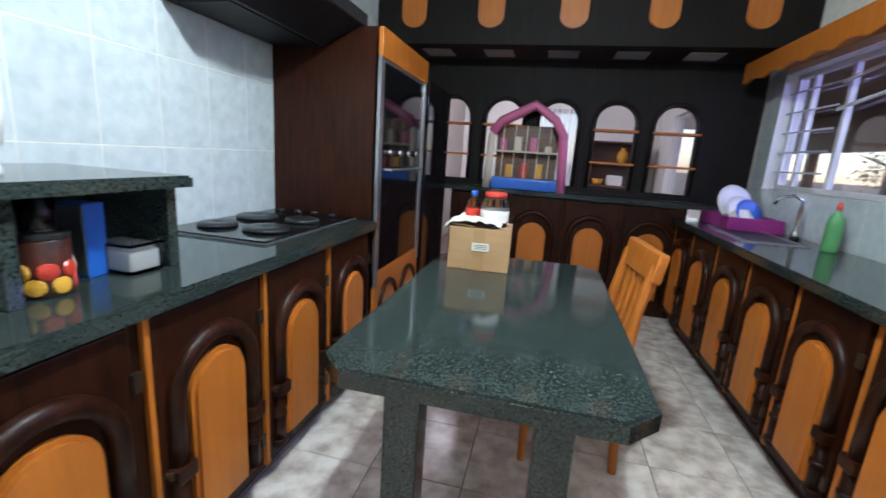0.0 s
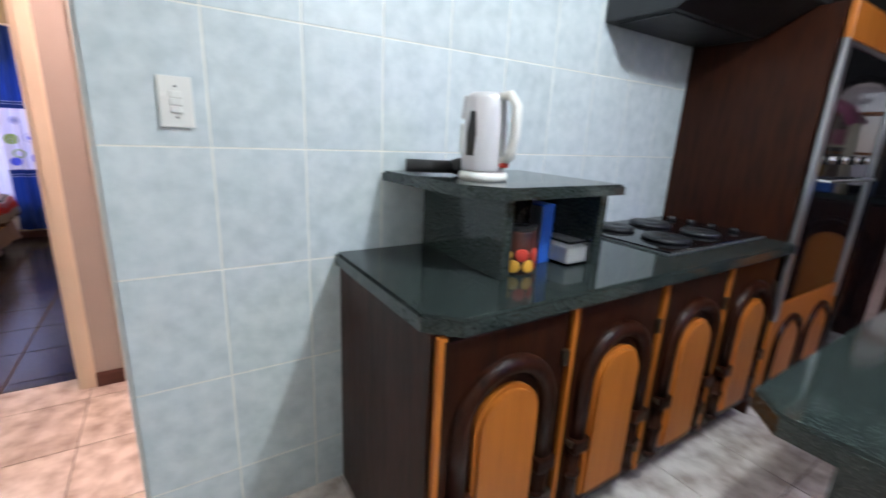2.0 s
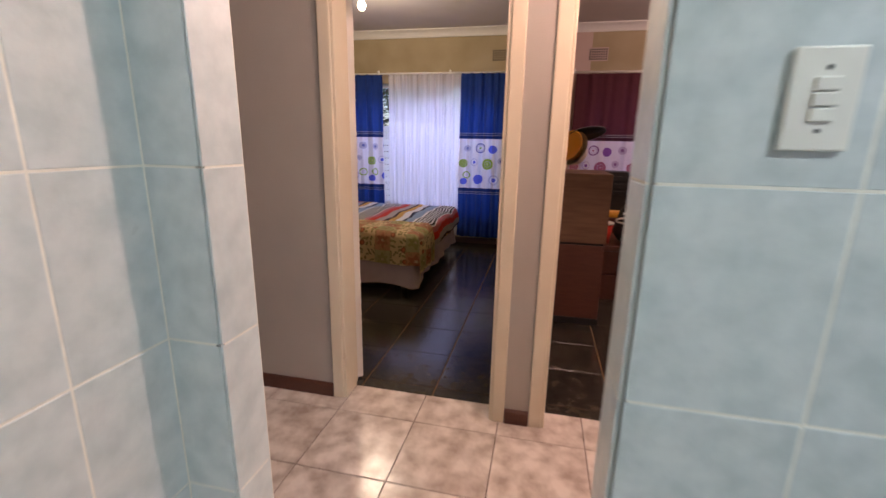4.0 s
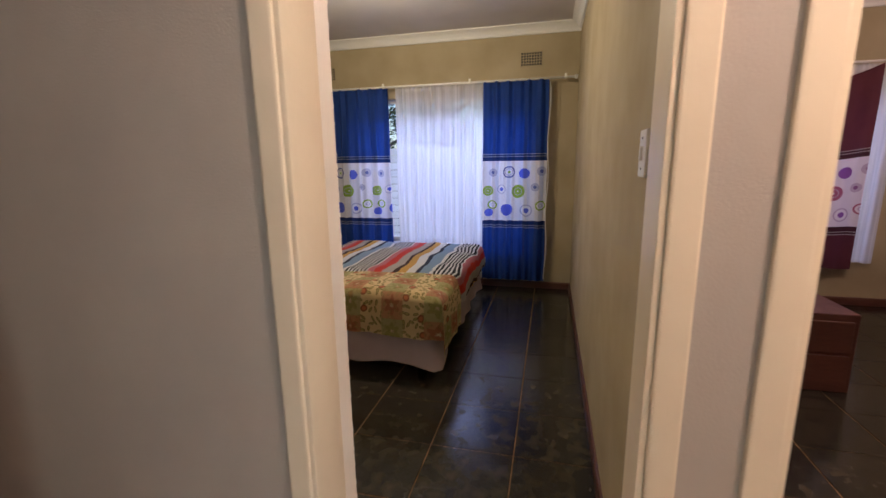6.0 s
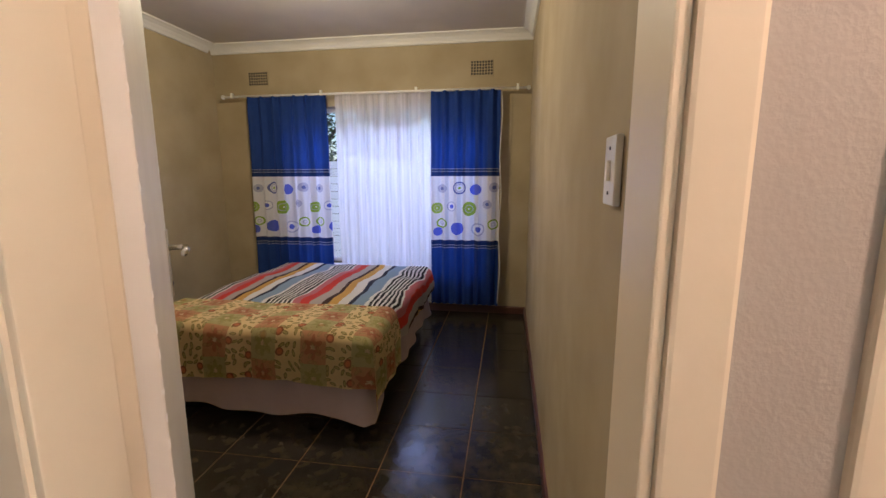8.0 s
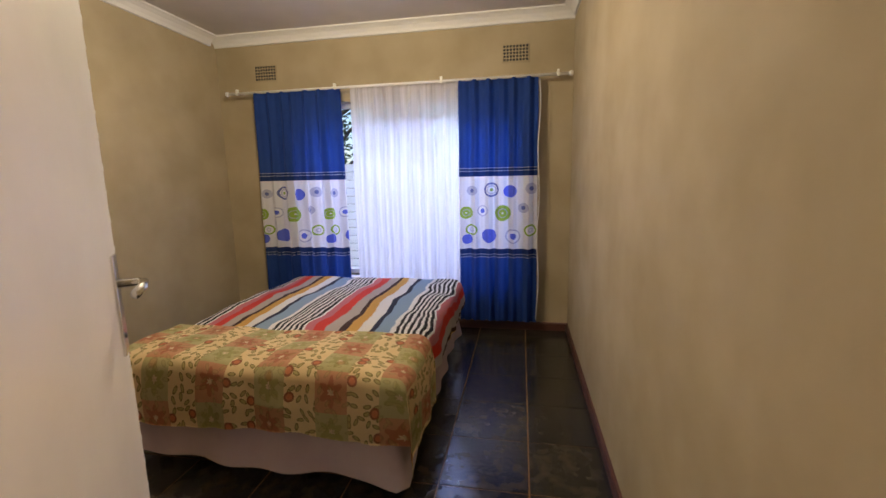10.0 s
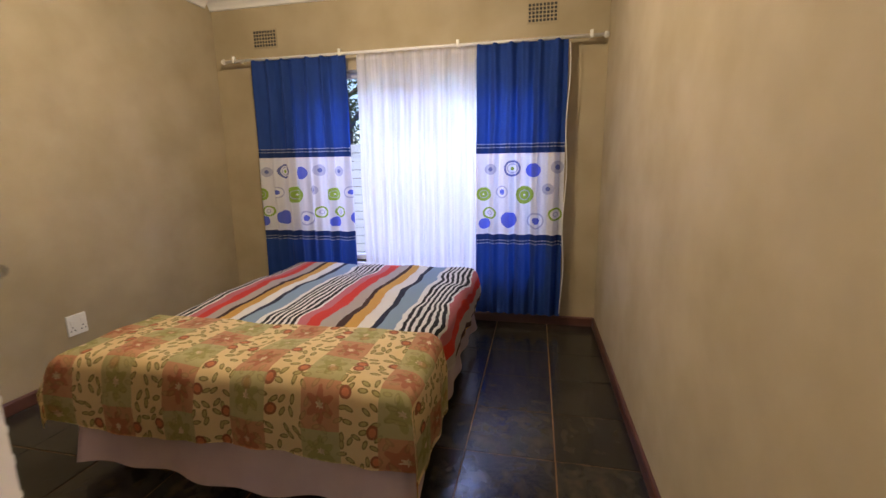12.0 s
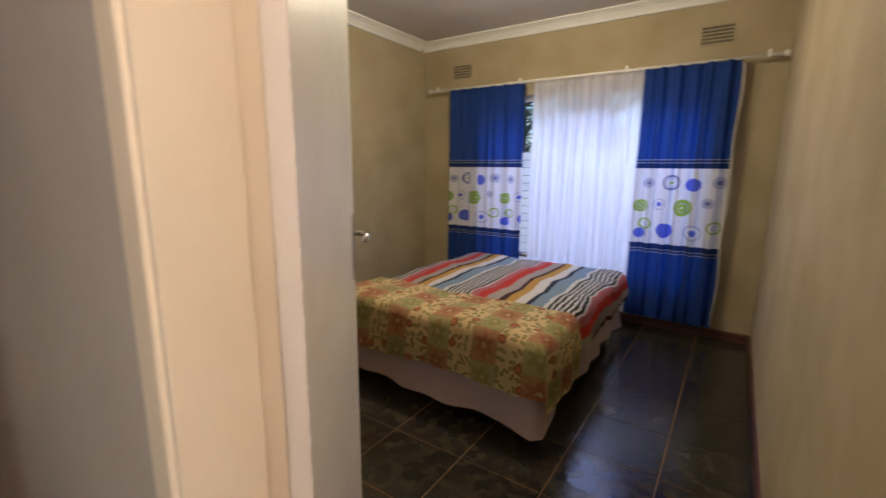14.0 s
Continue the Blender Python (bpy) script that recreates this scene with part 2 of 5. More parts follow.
def curtain_cloth(name, deep, dark, solid, ring, accent, pale, translucent):
    """Plain cloth above and below a white band printed with discs and rings. u: metres across, v: height in metres."""
    c = Nodes(name)
    # soft shade of the folds, put into the cloth's colour as noise
    fold_shade = c.noise(9)
    col = c.mix(c.maths("MULTIPLY", fold_shade, 0.5), deep, dark)
    band = c.mix(c.noise(30), pale, tuple(k * 0.93 for k in pale))
    wide = 0.62
    u = c.maths("FLOORED_MODULO", c.u, wide)
    # centre across, height, radius, kind
    prints = ((0.262, 1.205, 0.058, 0), (0.41, 1.19, 0.05, 1), (0.57, 1.21, 0.045, 3), (0.105, 1.20, 0.04, 3), (0.19, 1.035, 0.046, 4), (0.35, 1.015, 0.065, 2), (0.51, 1.055, 0.04, 3), (0.06, 1.02, 0.05, 2), (0.238, 0.83, 0.058, 1), (0.43, 0.825, 0.06, 4), (0.565, 0.875, 0.048, 5), (0.10, 0.88, 0.045, 5), (0.065, 0.80, 0.04, 1))
    grey = tuple(0.5 * (a + b) for a, b in zip(ring, pale))
    looks = (((0, accent), (0.2, pale), (0.45, grey), (0.62, pale), (0.74, ring)), ((0, solid), (0.5, solid)), ((0, pale), (0.12, accent), (0.5, grey), (0.58, accent)), ((0, ring), (0.4, grey)), ((0, solid), (0.42, pale), (0.8, grey)), ((0, pale), (0.25, grey), (0.4, pale), (0.72, accent)))
    vec = c.add("ShaderNodeCombineXYZ", u, c.v).outputs[0]
    for cu, cv, r, kind in prints:
        d = c.add("ShaderNodeVectorMath", vec, (cu, cv, 0), operation="DISTANCE").outputs["Value"]
        d = c.maths("DIVIDE", d, r)
        d = c.maths("ADD", d, c.maths("MULTIPLY", c.maths("SUBTRACT", c.noise(60), 0.5), 0.12))
        band = c.mix(c.maths("LESS_THAN", d, 1.0), band, c.steps(d, looks[kind]))
    inside = c.maths("MULTIPLY", c.maths("GREATER_THAN", c.v, 0.722), c.maths("LESS_THAN", c.v, 1.312))
    col = c.mix(inside, col, band)
    for h0, h1 in ((1.312, 1.375), (0.655, 0.722)):
        strip = c.maths("MULTIPLY", c.maths("GREATER_THAN", c.v, h0), c.maths("LESS_THAN", c.v, h1))
        col = c.mix(strip, col, dark)
    for h in (1.378, 1.355, 0.652, 0.675):
        seam = c.maths("LESS_THAN", c.maths("ABSOLUTE", c.maths("SUBTRACT", c.v, h)), 0.0035)
        dash = c.maths("GREATER_THAN", c.maths("FRACT", c.maths("MULTIPLY", c.u, 45)), 0.35)
        col = c.mix(c.maths("MULTIPLY", seam, dash), col, tuple(0.4 + 0.4 * k for k in deep))
    m = c.done(col)
    # light passes through the cloth
    tr = c.nt.nodes.new("ShaderNodeBsdfTranslucent")
    c.nt.links.new(col, tr.inputs[0])
    ms = c.nt.nodes.new("ShaderNodeMixShader")
    ms.inputs[0].default_value = translucent
    c.nt.links.new(c.bs.outputs[0], ms.inputs[1])
    c.nt.links.new(tr.outputs[0], ms.inputs[2])
    c.nt.links.new(ms.outputs[0], c.nt.nodes["Material Output"].inputs[0])
    return m


CURTAIN_BLUE = curtain_cloth("blue_curtain_cloth", (0.014, 0.060, 0.30), (0.008, 0.030, 0.13), (0.10, 0.14, 0.62), (0.13, 0.15, 0.36), (0.28, 0.42, 0.06), (0.76, 0.76, 0.80), 0.35)
CURTAIN_WINE = curtain_cloth("wine_curtain_cloth", (0.11, 0.022, 0.035), (0.05, 0.012, 0.022), (0.24, 0.08, 0.30), (0.25, 0.10, 0.22), (0.36, 0.10, 0.16), (0.70, 0.62, 0.66), 0.25)


def sheer_cloth():
    c = Nodes("sheer_cloth", 0.9)
    gather = c.add("ShaderNodeMapping", c.uv)
    gather.inputs["Scale"].default_value = (34, 0.7, 1)
    weave = c.noise(1.0, gather.outputs[0])
    tr = c.nt.nodes.new("ShaderNodeBsdfTranslucent")
    tr.inputs[0].default_value = (0.9, 0.9, 0.92, 1)
    c.bs.inputs["Base Color"].default_value = (0.88, 0.87, 0.88, 1)
    clear = c.nt.nodes.new("ShaderNodeBsdfTransparent")
    a = c.nt.nodes.new("ShaderNodeMixShader")
    a.inputs[0].default_value = 0.5
    c.nt.links.new(c.bs.outputs[0], a.inputs[1])
    c.nt.links.new(tr.outputs[0], a.inputs[2])
    b = c.nt.nodes.new("ShaderNodeMixShader")
    r = c.nt.nodes.new("ShaderNodeMapRange")
    r.inputs[1].default_value, r.inputs[2].default_value = 0.3, 0.7
    r.inputs[3].default_value, r.inputs[4].default_value = 0.20, 0.48
    c.nt.links.new(weave, r.inputs[0])
    c.nt.links.new(r.outputs[0], b.inputs[0])
    c.nt.links.new(a.outputs[0], b.inputs[1])
    c.nt.links.new(clear.outputs[0], b.inputs[2])
    c.nt.links.new(b.outputs[0], c.nt.nodes["Material Output"].inputs[0])
    return c.m


SHEER = sheer_cloth()


def striped_cloth():
    """u: metres along the bed, v: metres across it."""
    c = Nodes("striped_duvet_cloth")
    wave = c.maths("MULTIPLY", c.maths("SUBTRACT", c.noise(2.0), 0.5), 0.17)
    f = c.maths("FRACT", c.maths("DIVIDE", c.maths("ADD", c.maths("SUBTRACT", c.v, 0.08), wave), 0.66))
    k, w = (0.008, 0.008, 0.010), (0.88, 0.86, 0.83)
    stops, p = [], 0.0
    for j in range(6):
        stops += [(p, k), (p + 0.024, w)]
        p += 0.046
    for width, colour in ((0.07, (0.62, 0.20, 0.22)), (0.09, (0.72, 0.06, 0.04)), (0.10, (0.52, 0.47, 0.44)), (0.045, (0.06, 0.025, 0.018)), (0.085, (0.72, 0.42, 0.10)), (0.10, w), (0.05, (0.02, 0.025, 0.06)), (0.14, (0.30, 0.42, 0.56))):
        stops.append((p, colour))
        p += width
    stops.append((min(p, 0.99), w))
    return c.done(c.steps(f, stops), 0.3)


STRIPES = striped_cloth()


def patch_cloth():
    c = Nodes("patchwork_blanket_cloth")
    iv = c.maths("DIVIDE", c.v, 0.135)
    iu = c.maths("DIVIDE", c.u, 0.15)
    odd = c.maths("FLOORED_MODULO", c.maths("FLOOR", iv), 2.0)
    check = c.maths("FLOORED_MODULO", c.maths("ADD", c.maths("FLOOR", iu), c.maths("FLOOR", c.maths("DIVIDE", iv, 2))), 2.0)
    cream = c.mix(c.noise(18), (0.90, 0.75, 0.44), (0.82, 0.64, 0.33))
    green = c.mix(c.noise(25), (0.62, 0.56, 0.28), (0.50, 0.46, 0.20))
    rose = c.mix(c.noise(25), (0.70, 0.40, 0.22), (0.58, 0.28, 0.15))
    col = c.mix(odd, cream, c.mix(check, green, rose))
    # one flower in each coloured patch
    fu = c.maths("SUBTRACT", c.maths("FRACT", iu), 0.5)
    fv = c.maths("SUBTRACT", c.maths("FRACT", iv), 0.5)
    ray = c.maths("SQRT", c.maths("ADD", c.maths("MULTIPLY", fu, fu), c.maths("MULTIPLY", fv, fv)))
    lobes = c.maths("COSINE", c.maths("MULTIPLY", c.maths("ARCTAN2", fv, fu), 6.0))
    petal = c.maths("DIVIDE", ray, c.maths("ADD", 0.30, c.maths("MULTIPLY", lobes, 0.09)))
    petal = c.maths("ADD", petal, c.maths("MULTIPLY", c.maths("SUBTRACT", c.noise(45), 0.5), 0.5))
    bloom = c.mix(check, (0.40, 0.37, 0.12), (0.48, 0.16, 0.08))
    col = c.mix(c.maths("MULTIPLY", odd, c.maths("MULTIPLY", c.maths("LESS_THAN", petal, 1.0), 0.75)), col, bloom)
    col = c.mix(c.maths("MULTIPLY", odd, c.maths("LESS_THAN", petal, 0.26)), col, (0.80, 0.66, 0.42))
    # leaves and small red flowers scattered over the pale stripes
    for scale, long, wide, share, edge, fill in ((24, 0.44, 0.20, 1.0, (0.26, 0.20, 0.06), (0.52, 0.43, 0.17)), (11, 0.24, 0.22, 0.35, (0.34, 0.11, 0.05), (0.66, 0.22, 0.10))):
        sp = c.add("ShaderNodeVectorMath", c.uv, (scale, scale, 0), operation="MULTIPLY").outputs[0]
        vo = c.nt.nodes.new("ShaderNodeTexVoronoi")
        vo.voronoi_dimensions = "2D"
        vo.inputs["Scale"].default_value, vo.inputs["Randomness"].default_value = 1.0, 0.8
        c.nt.links.new(sp, vo.inputs["Vector"])
        near = c.add("ShaderNodeVectorMath", sp, vo.outputs["Position"], operation="SUBTRACT").outputs[0]
        dice = c.add("ShaderNodeSeparateXYZ", vo.outputs["Color"])
        turn = c.nt.nodes.new("ShaderNodeVectorRotate")
        turn.rotation_type = "Z_AXIS"
        c.nt.links.new(near, turn.inputs["Vector"])
        c.nt.links.new(c.maths("MULTIPLY", dice.outputs[0], 6.28), turn.inputs["Angle"])
        oval = c.add("ShaderNodeVectorMath", turn.outputs[0], (1 / long, 1 / wide, 0), operation="MULTIPLY").outputs[0]
        size = c.add("ShaderNodeVectorMath", oval, operation="LENGTH").outputs["Value"]
        shape = c.maths("MULTIPLY", c.maths("LESS_THAN", size, 1.0), c.maths("LESS_THAN", dice.outputs[1], share))
        shape = c.maths("MULTIPLY", shape, c.maths("SUBTRACT", 0.95, c.maths("MULTIPLY", odd, 0.6)))
        col = c.mix(shape, col, c.mix(c.maths("GREATER_THAN", size, 0.62), fill, edge))
    return c.done(col, 0.35)


PATCH = patch_cloth()

# ---- mesh helpers ----


def finish(bm, name, mat, smooth=False):
    me = bpy.data.meshes.new(name)
    bmesh.ops.recalc_face_normals(bm, faces=bm.faces)
    bm.to_mesh(me)
    bm.free()
    for m in mat if isinstance(mat, (list, tuple)) else (mat,):
        me.materials.append(m)
    if smooth:
        me.shade_smooth()
    return me


def thing(name, x=0, y=0, z=0, rz=0, label="", category="", group="", kind=""):
    ob = new(name)
    ob.matrix_world = pose(x, y, z, 0, 0, rz)
    return tagged(ob, label, category, group, kind)


def part(name, bm, mat, parent, label="", smooth=False):
    ob = new(name, finish(bm, name, mat, smooth))
    ob.parent = parent
    return tagged(ob, label)


def single(name, bm, mat, label="", category="", group="", kind="", smooth=False, at=None):
    ob = new(name, finish(bm, name, mat, smooth))
    if at is not None:
        ob.matrix_world = at
    return tagged(ob, label, category, group, kind)


def box(x0, x1, y0, y1, z0, z1, bevel=0.0, bm=None, seg=2):
    made = bmesh.new()
    vs = [made.verts.new((x, y, z)) for x in (x0, x1) for y in (y0, y1) for z in (z0, z1)]
    for f in ((0, 1, 3, 2), (4, 6, 7, 5), (0, 4, 5, 1), (2, 3, 7, 6), (0, 2, 6, 4), (1, 5, 7, 3)):
        made.faces.new([vs[i] for i in f])
    if bevel:
        bmesh.ops.recalc_face_normals(made, faces=made.faces)
        bmesh.ops.bevel(made, geom=made.edges[:], offset=bevel, segments=seg, affect="EDGES", profile=0.6)
    return add(bm, made)


def add(bm, other, m=None):
    """Joins one bmesh into another (or returns it when there is none yet)."""
    if m is not None:
        bmesh.ops.transform(other, matrix=m, verts=other.verts)
    if bm is None:
        return other
    me = bpy.data.meshes.new("tmp")
    other.to_mesh(me)
    other.free()
    bm.from_mesh(me)
    bpy.data.meshes.remove(me)
    return bm


def prism(points, depth, bevel=0.0, seg=2):
    """A polygon in x and z, pushed out along -y by depth."""
    bm = bmesh.new()
    front = [bm.verts.new((x, -depth, z)) for x, z in points]
    back = [bm.verts.new((x, 0, z)) for x, z in points]
    top = bm.faces.new(front)
    bm.faces.new(back[::-1])
    n = len(points)
    for i in range(n):
        bm.faces.new((front[i], back[i], back[(i + 1) % n], front[(i + 1) % n]))
    bmesh.ops.recalc_face_normals(bm, faces=bm.faces)
    if bevel:
        bmesh.ops.bevel(bm, geom=list(top.edges), offset=bevel, segments=seg, affect="EDGES")
    return bm


def slab(points, z0, z1, bevel=0.0):
    """A polygon in x and y between two heights."""
    bm = prism([(x, y) for x, y in points], z1 - z0, bevel)
    bmesh.ops.transform(bm, matrix=Matrix(((1, 0, 0, 0), (0, 0, 1, 0), (0, -1, 0, z0), (0, 0, 0, 1))), verts=bm.verts)
    return bm


def arch(w, z0, z1, n=14):
    """The outline of a round-topped panel, w wide, from z0 to z1."""
    r = w / 2
    return [(-r, z0), (r, z0)] + [(r * math.cos(math.pi * i / n), z1 - r + r * math.sin(math.pi * i / n)) for i in range(n + 1)]


def tube(points, r, n=10, cap=True):
    """A round bar along a line of points; r may be one radius or one for each point."""
    bm = bmesh.new()
    pts = [Vector(p) for p in points]
    rings = []
    for i, p in enumerate(pts):
        d = (pts[min(i + 1, len(pts) - 1)] - pts[max(i - 1, 0)]).normalized()
        side = d.orthogonal().normalized() if not rings else (side - d * side.dot(d)).normalized()
        up = d.cross(side)
        ri = r[i] if isinstance(r, (list, tuple)) else r
        rings.append([bm.verts.new(p + ri * (math.cos(2 * math.pi * k / n) * side + math.sin(2 * math.pi * k / n) * up)) for k in range(n)])
    for a, b in zip(rings, rings[1:]):
        for k in range(n):
            bm.faces.new((a[k], a[(k + 1) % n], b[(k + 1) % n], b[k]))
    if cap:
        bm.faces.new(rings[0][::-1])
        bm.faces.new(rings[-1])
    return bm


def lathe(profile, n=24):
    """Turns a list of (radius, height) about the z axis."""
    bm = bmesh.new()
    rings = [[bm.verts.new((r * math.cos(2 * math.pi * k / n), r * math.sin(2 * math.pi * k / n), z)) for k in range(n)] for r, z in profile]
    for a, b in zip(rings, rings[1:]):
        for k in range(n):
            bm.faces.new((a[k], a[(k + 1) % n], b[(k + 1) % n], b[k]))
    bm.faces.new(rings[0][::-1])
    bm.faces.new(rings[-1])
    return bm


def sheet(f, nu, nv, uv=None):
    """A grid surface f(i / nu, j / nv) with its uv."""
    bm = bmesh.new()
    layer = bm.loops.layers.uv.new("UVMap")
    vs = [[bm.verts.new(f(i / nu, j / nv)) for j in range(nv + 1)] for i in range(nu + 1)]
    for i in range(nu):
        for j in range(nv):
            fc = bm.faces.new((vs[i][j], vs[i + 1][j], vs[i + 1][j + 1], vs[i][j + 1]))
            for lp, (a, b) in zip(fc.loops, ((i, j), (i + 1, j), (i + 1, j + 1), (i, j + 1))):
                lp[layer].uv = uv(a / nu, b / nv) if uv else (a / nu, b / nv)
    return bm


def move(bm, x=0, y=0, z=0, rx=0, ry=0, rz=0):
    bmesh.ops.transform(bm, matrix=pose(x, y, z, rx, ry, rz), verts=bm.verts)
    return bm


def spans(lo, hi, cuts):
    """What is left of lo..hi once the cuts are taken out."""
    out, at = [], lo
    for a, b in sorted(cuts):
        if a > at:
            out.append((at, a))
        at = max(at, b)
    if at < hi:
        out.append((at, hi))
    return out


def wall(name, axis, at, thick, lo, hi, holes=(), top=2.5, mat=PLASTER, label="", z0=0.0):
    """A wall along y (axis x) or along x (axis y), from at to at + thick, with holes (lo, hi, bottom, top)."""
    bm = bmesh.new()

    def block(a, b, c, d):
        if b - a > 1e-4 and d - c > 1e-4:
            lohi = (min(at, at + thick), max(at, at + thick))
            box(*((*lohi, a, b) if axis == "x" else (a, b, *lohi)), c, d, bm=bm)

    for a, b in spans(lo, hi, [h[:2] for h in holes]):
        block(a, b, z0, top)
    for a, b, c, d in holes:
        block(a, b, z0, c)
        block(a, b, d, top)
    return single(name, bm, mat, label, "wall", kind="structure")

# ---- structure ----
H = 2.565
wall("wall_kitchen_west", "x", -0.125, 0.117, -0.247, 7.6, mat=HALL_PAINT, top=H, label="plastered partition between hall and kitchen")
wall("wall_kitchen_stub", "x", -0.112, 0.104, -1.25, -0.985, mat=HALL_PAINT, top=H, label="short plastered wall stub beside the opening")
wall("wall_kitchen_south", "y", -1.25, 0.142, -0.008, 3.25, mat=WHITE_PAINT, top=H, label="tiled end wall of the kitchen")
wall("wall_kitchen_east", "x", 3.108, 0.15, -1.25, 7.6, holes=((1.55, 3.9, 1.165, 1.99), (5.2, 6.9, 0.9, 2.0)), mat=WHITE_PAINT, top=H, label="kitchen outer wall with a wide window")
wall("wall_dining_end", "y", 7.6, 0.15, -0.125, 3.25, holes=((1.25, 2.0, 0.5, 2.05),), mat=WHITE_PAINT, top=H, label="plain white wall of the room behind the bar")
wall("wall_hall", "x", -1.28, 0.15, -3.74, 3.0, holes=((-1.30, -0.535, 0, 1.99), (-0.335, 0.43, 0, 1.99)), mat=HALL_PAINT, top=H, label="grey hall wall with two bedroom doorways")
wall("wall_hall_south", "y", -3.2, 0.12, -1.13, -0.125, mat=HALL_PAINT, top=H, label="grey end wall of the hall")
wall("wall_hall_north", "y", 2.6, 0.12, -1.13, -0.125, mat=HALL_PAINT, top=H, label="grey end wall of the hall")
wall("wall_hall_east", "x", -0.125, 0.117, -3.2, -1.25, mat=HALL_PAINT, top=H, label="grey hall wall")
wall("wall_partition", "y", -0.515, 0.13, -4.78, -1.28, mat=PLASTER, top=H, label="olive beige plastered bedroom partition")
wall("wall_bedroom_south", "y", -3.74, 0.15, -4.78, -1.28, mat=PLASTER, top=H, label="olive beige plastered bedroom wall")
wall("wall_bedroom_window", "x", -5.0, 0.22, -3.74, 2.75, holes=((-2.78, -0.98, 0.45, 1.97), (0.1, 1.9, 0.45, 1.97)), mat=PLASTER, top=H, label="olive beige outer wall with bedroom windows")
wall("wall_spare_north", "y", 2.6, 0.15, -4.78, -1.28, mat=ROSE_PAINT, top=H, label="rose beige bedroom wall")
# inner faces of the bedrooms
single("wall_bedroom_lining", add(box(-1.288, -1.281, -3.59, -1.347, 0, H), box(-1.288, -1.281, -1.347, -0.515, 2.037, H)), PLASTER, "olive beige wall beside the bedroom door", "wall", kind="structure")
single("wall_spare_lining", box(-4.78, -4.775, -0.384, 0.05, 0, H), ROSE_PAINT, "rose beige wall beside the window", "wall", kind="structure")
for nm, x0, x1, y0, y1 in (("ceiling_bedroom", -5.0, -1.28, -3.74, -0.45), ("ceiling_spare_room", -5.0, -1.28, -0.45, 2.75), ("ceiling_hall", -1.28, -0.06, -3.2, 2.72), ("ceiling_kitchen", -0.06, 3.25, -1.25, 7.75)):
    single(nm, box(x0, x1, y0, y1, H, H + 0.05), CEILING if "kitchen" not in nm else WHITE_PAINT, "painted board ceiling", "ceiling", kind="structure")
for nm, x0, x1, y0, y1, m in (("floor_kitchen", -0.12, 3.25, -1.25, 7.75, FLOOR_GROUT), ("floor_hall", -1.25, -0.12, -3.2, 2.72, FLOOR_GROUT), ("floor_bedroom", -5.0, -1.25, -3.74, -0.45, DARK_GROUT), ("floor_spare_room", -5.0, -1.25, -0.45, 2.75, DARK_GROUT)):
    tagged(single(nm, box(x0, x1, y0, y1, -0.08, -0.004), m), {"floor_kitchen": "pale stone-look ceramic floor tiles, glossy", "floor_hall": "pale stone-look ceramic floor tiles, glossy"}.get(nm, "dark slate-look glossy floor tiles with rusty grout"), "floor", kind="structure")


def run_trim(name, profile, lines, mat, label, category):
    """Trim with a profile (out, z), along lines (x0, y0, x1, y1, nx, ny)."""
    for x0, y0, x1, y1, nx, ny in lines:
        bm = bmesh.new()
        a = [bm.verts.new((x0 + nx * o, y0 + ny * o, z)) for o, z in profile]
        b = [bm.verts.new((x1 + nx * o, y1 + ny * o, z)) for o, z in profile]
        n = len(profile)
        for i in range(n):
            bm.faces.new((a[i], a[(i + 1) % n], b[(i + 1) % n], b[i]))
        bm.faces.new(a[::-1])
        bm.faces.new(b)
        single(name, bm, mat, label, category, kind="structure")


COVE = [(0, H), (0.085, H), (0.085, H - 0.012), (0.07, H - 0.018), (0.045, H - 0.035), (0.025, H - 0.06), (0.016, H - 0.082), (0, H - 0.085)]
run_trim("cornice", COVE, ((-4.78, -3.59, -4.78, -0.515, 1, 0), (-4.70, -3.59, -1.288, -3.59, 0, 1), (-4.70, -0.515, -1.288, -0.515, 0, -1), (-1.288, -3.51, -1.288, -0.60, -1, 0), (-4.78, -0.385, -4.78, 2.6, 1, 0), (-4.70, -0.385, -1.28, -0.385, 0, 1)), WHITE_PAINT, "cream coved plaster cornice", "cornice")
LOW = [(0, 0), (0.014, 0), (0.014, 0.06), (0.009, 0.068), (0, 0.07)]
run_trim("baseboard", LOW, ((-4.78, -3.59, -4.78, -0.515, 1, 0), (-4.766, -3.59, -1.288, -3.59, 0, 1), (-4.766, -0.515, -1.288, -0.515, 0, -1), (-1.13, -3.08, -1.13, -1.347, 1, 0), (-1.13, -0.49, -1.13, -0.382, 1, 0), (-1.13, 0.477, -1.13, 2.6, 1, 0), (-4.78, -0.385, -4.78, 2.6, 1, 0), (-4.766, -0.385, -1.28, -0.385, 0, 1)), SKIRT_RED, "dark red-brown skirting", "skirting")


def door_frame(name, y0, y1):
    """A pressed steel frame round a doorway in the hall wall."""
    t = thing(name, label="cream painted steel door frame, chipped", category="door frame", kind="structure")
    for a, b, nm in ((y0 - 0.045, y0 + 0.012, "jamb"), (y1 - 0.012, y1 + 0.045, "jamb")):
        bm = box(-1.292, -1.118, a, b, 0.0, 2.035, 0.006)
        inner = y0 + 0.012 if a < y0 else y1 - 0.012
        s = 1 if a < y0 else -1
        box(-1.245, -1.125, min(inner, inner + s * 0.014), max(inner, inner + s * 0.014), 0, 1.978, 0.003, bm)
        part(nm, bm, FRAME_PAINT, t)
    bm = box(-1.292, -1.118, y0 + 0.012, y1 - 0.012, 1.978, 2.035, 0.006)
    part("head", bm, FRAME_PAINT, t)
    return t


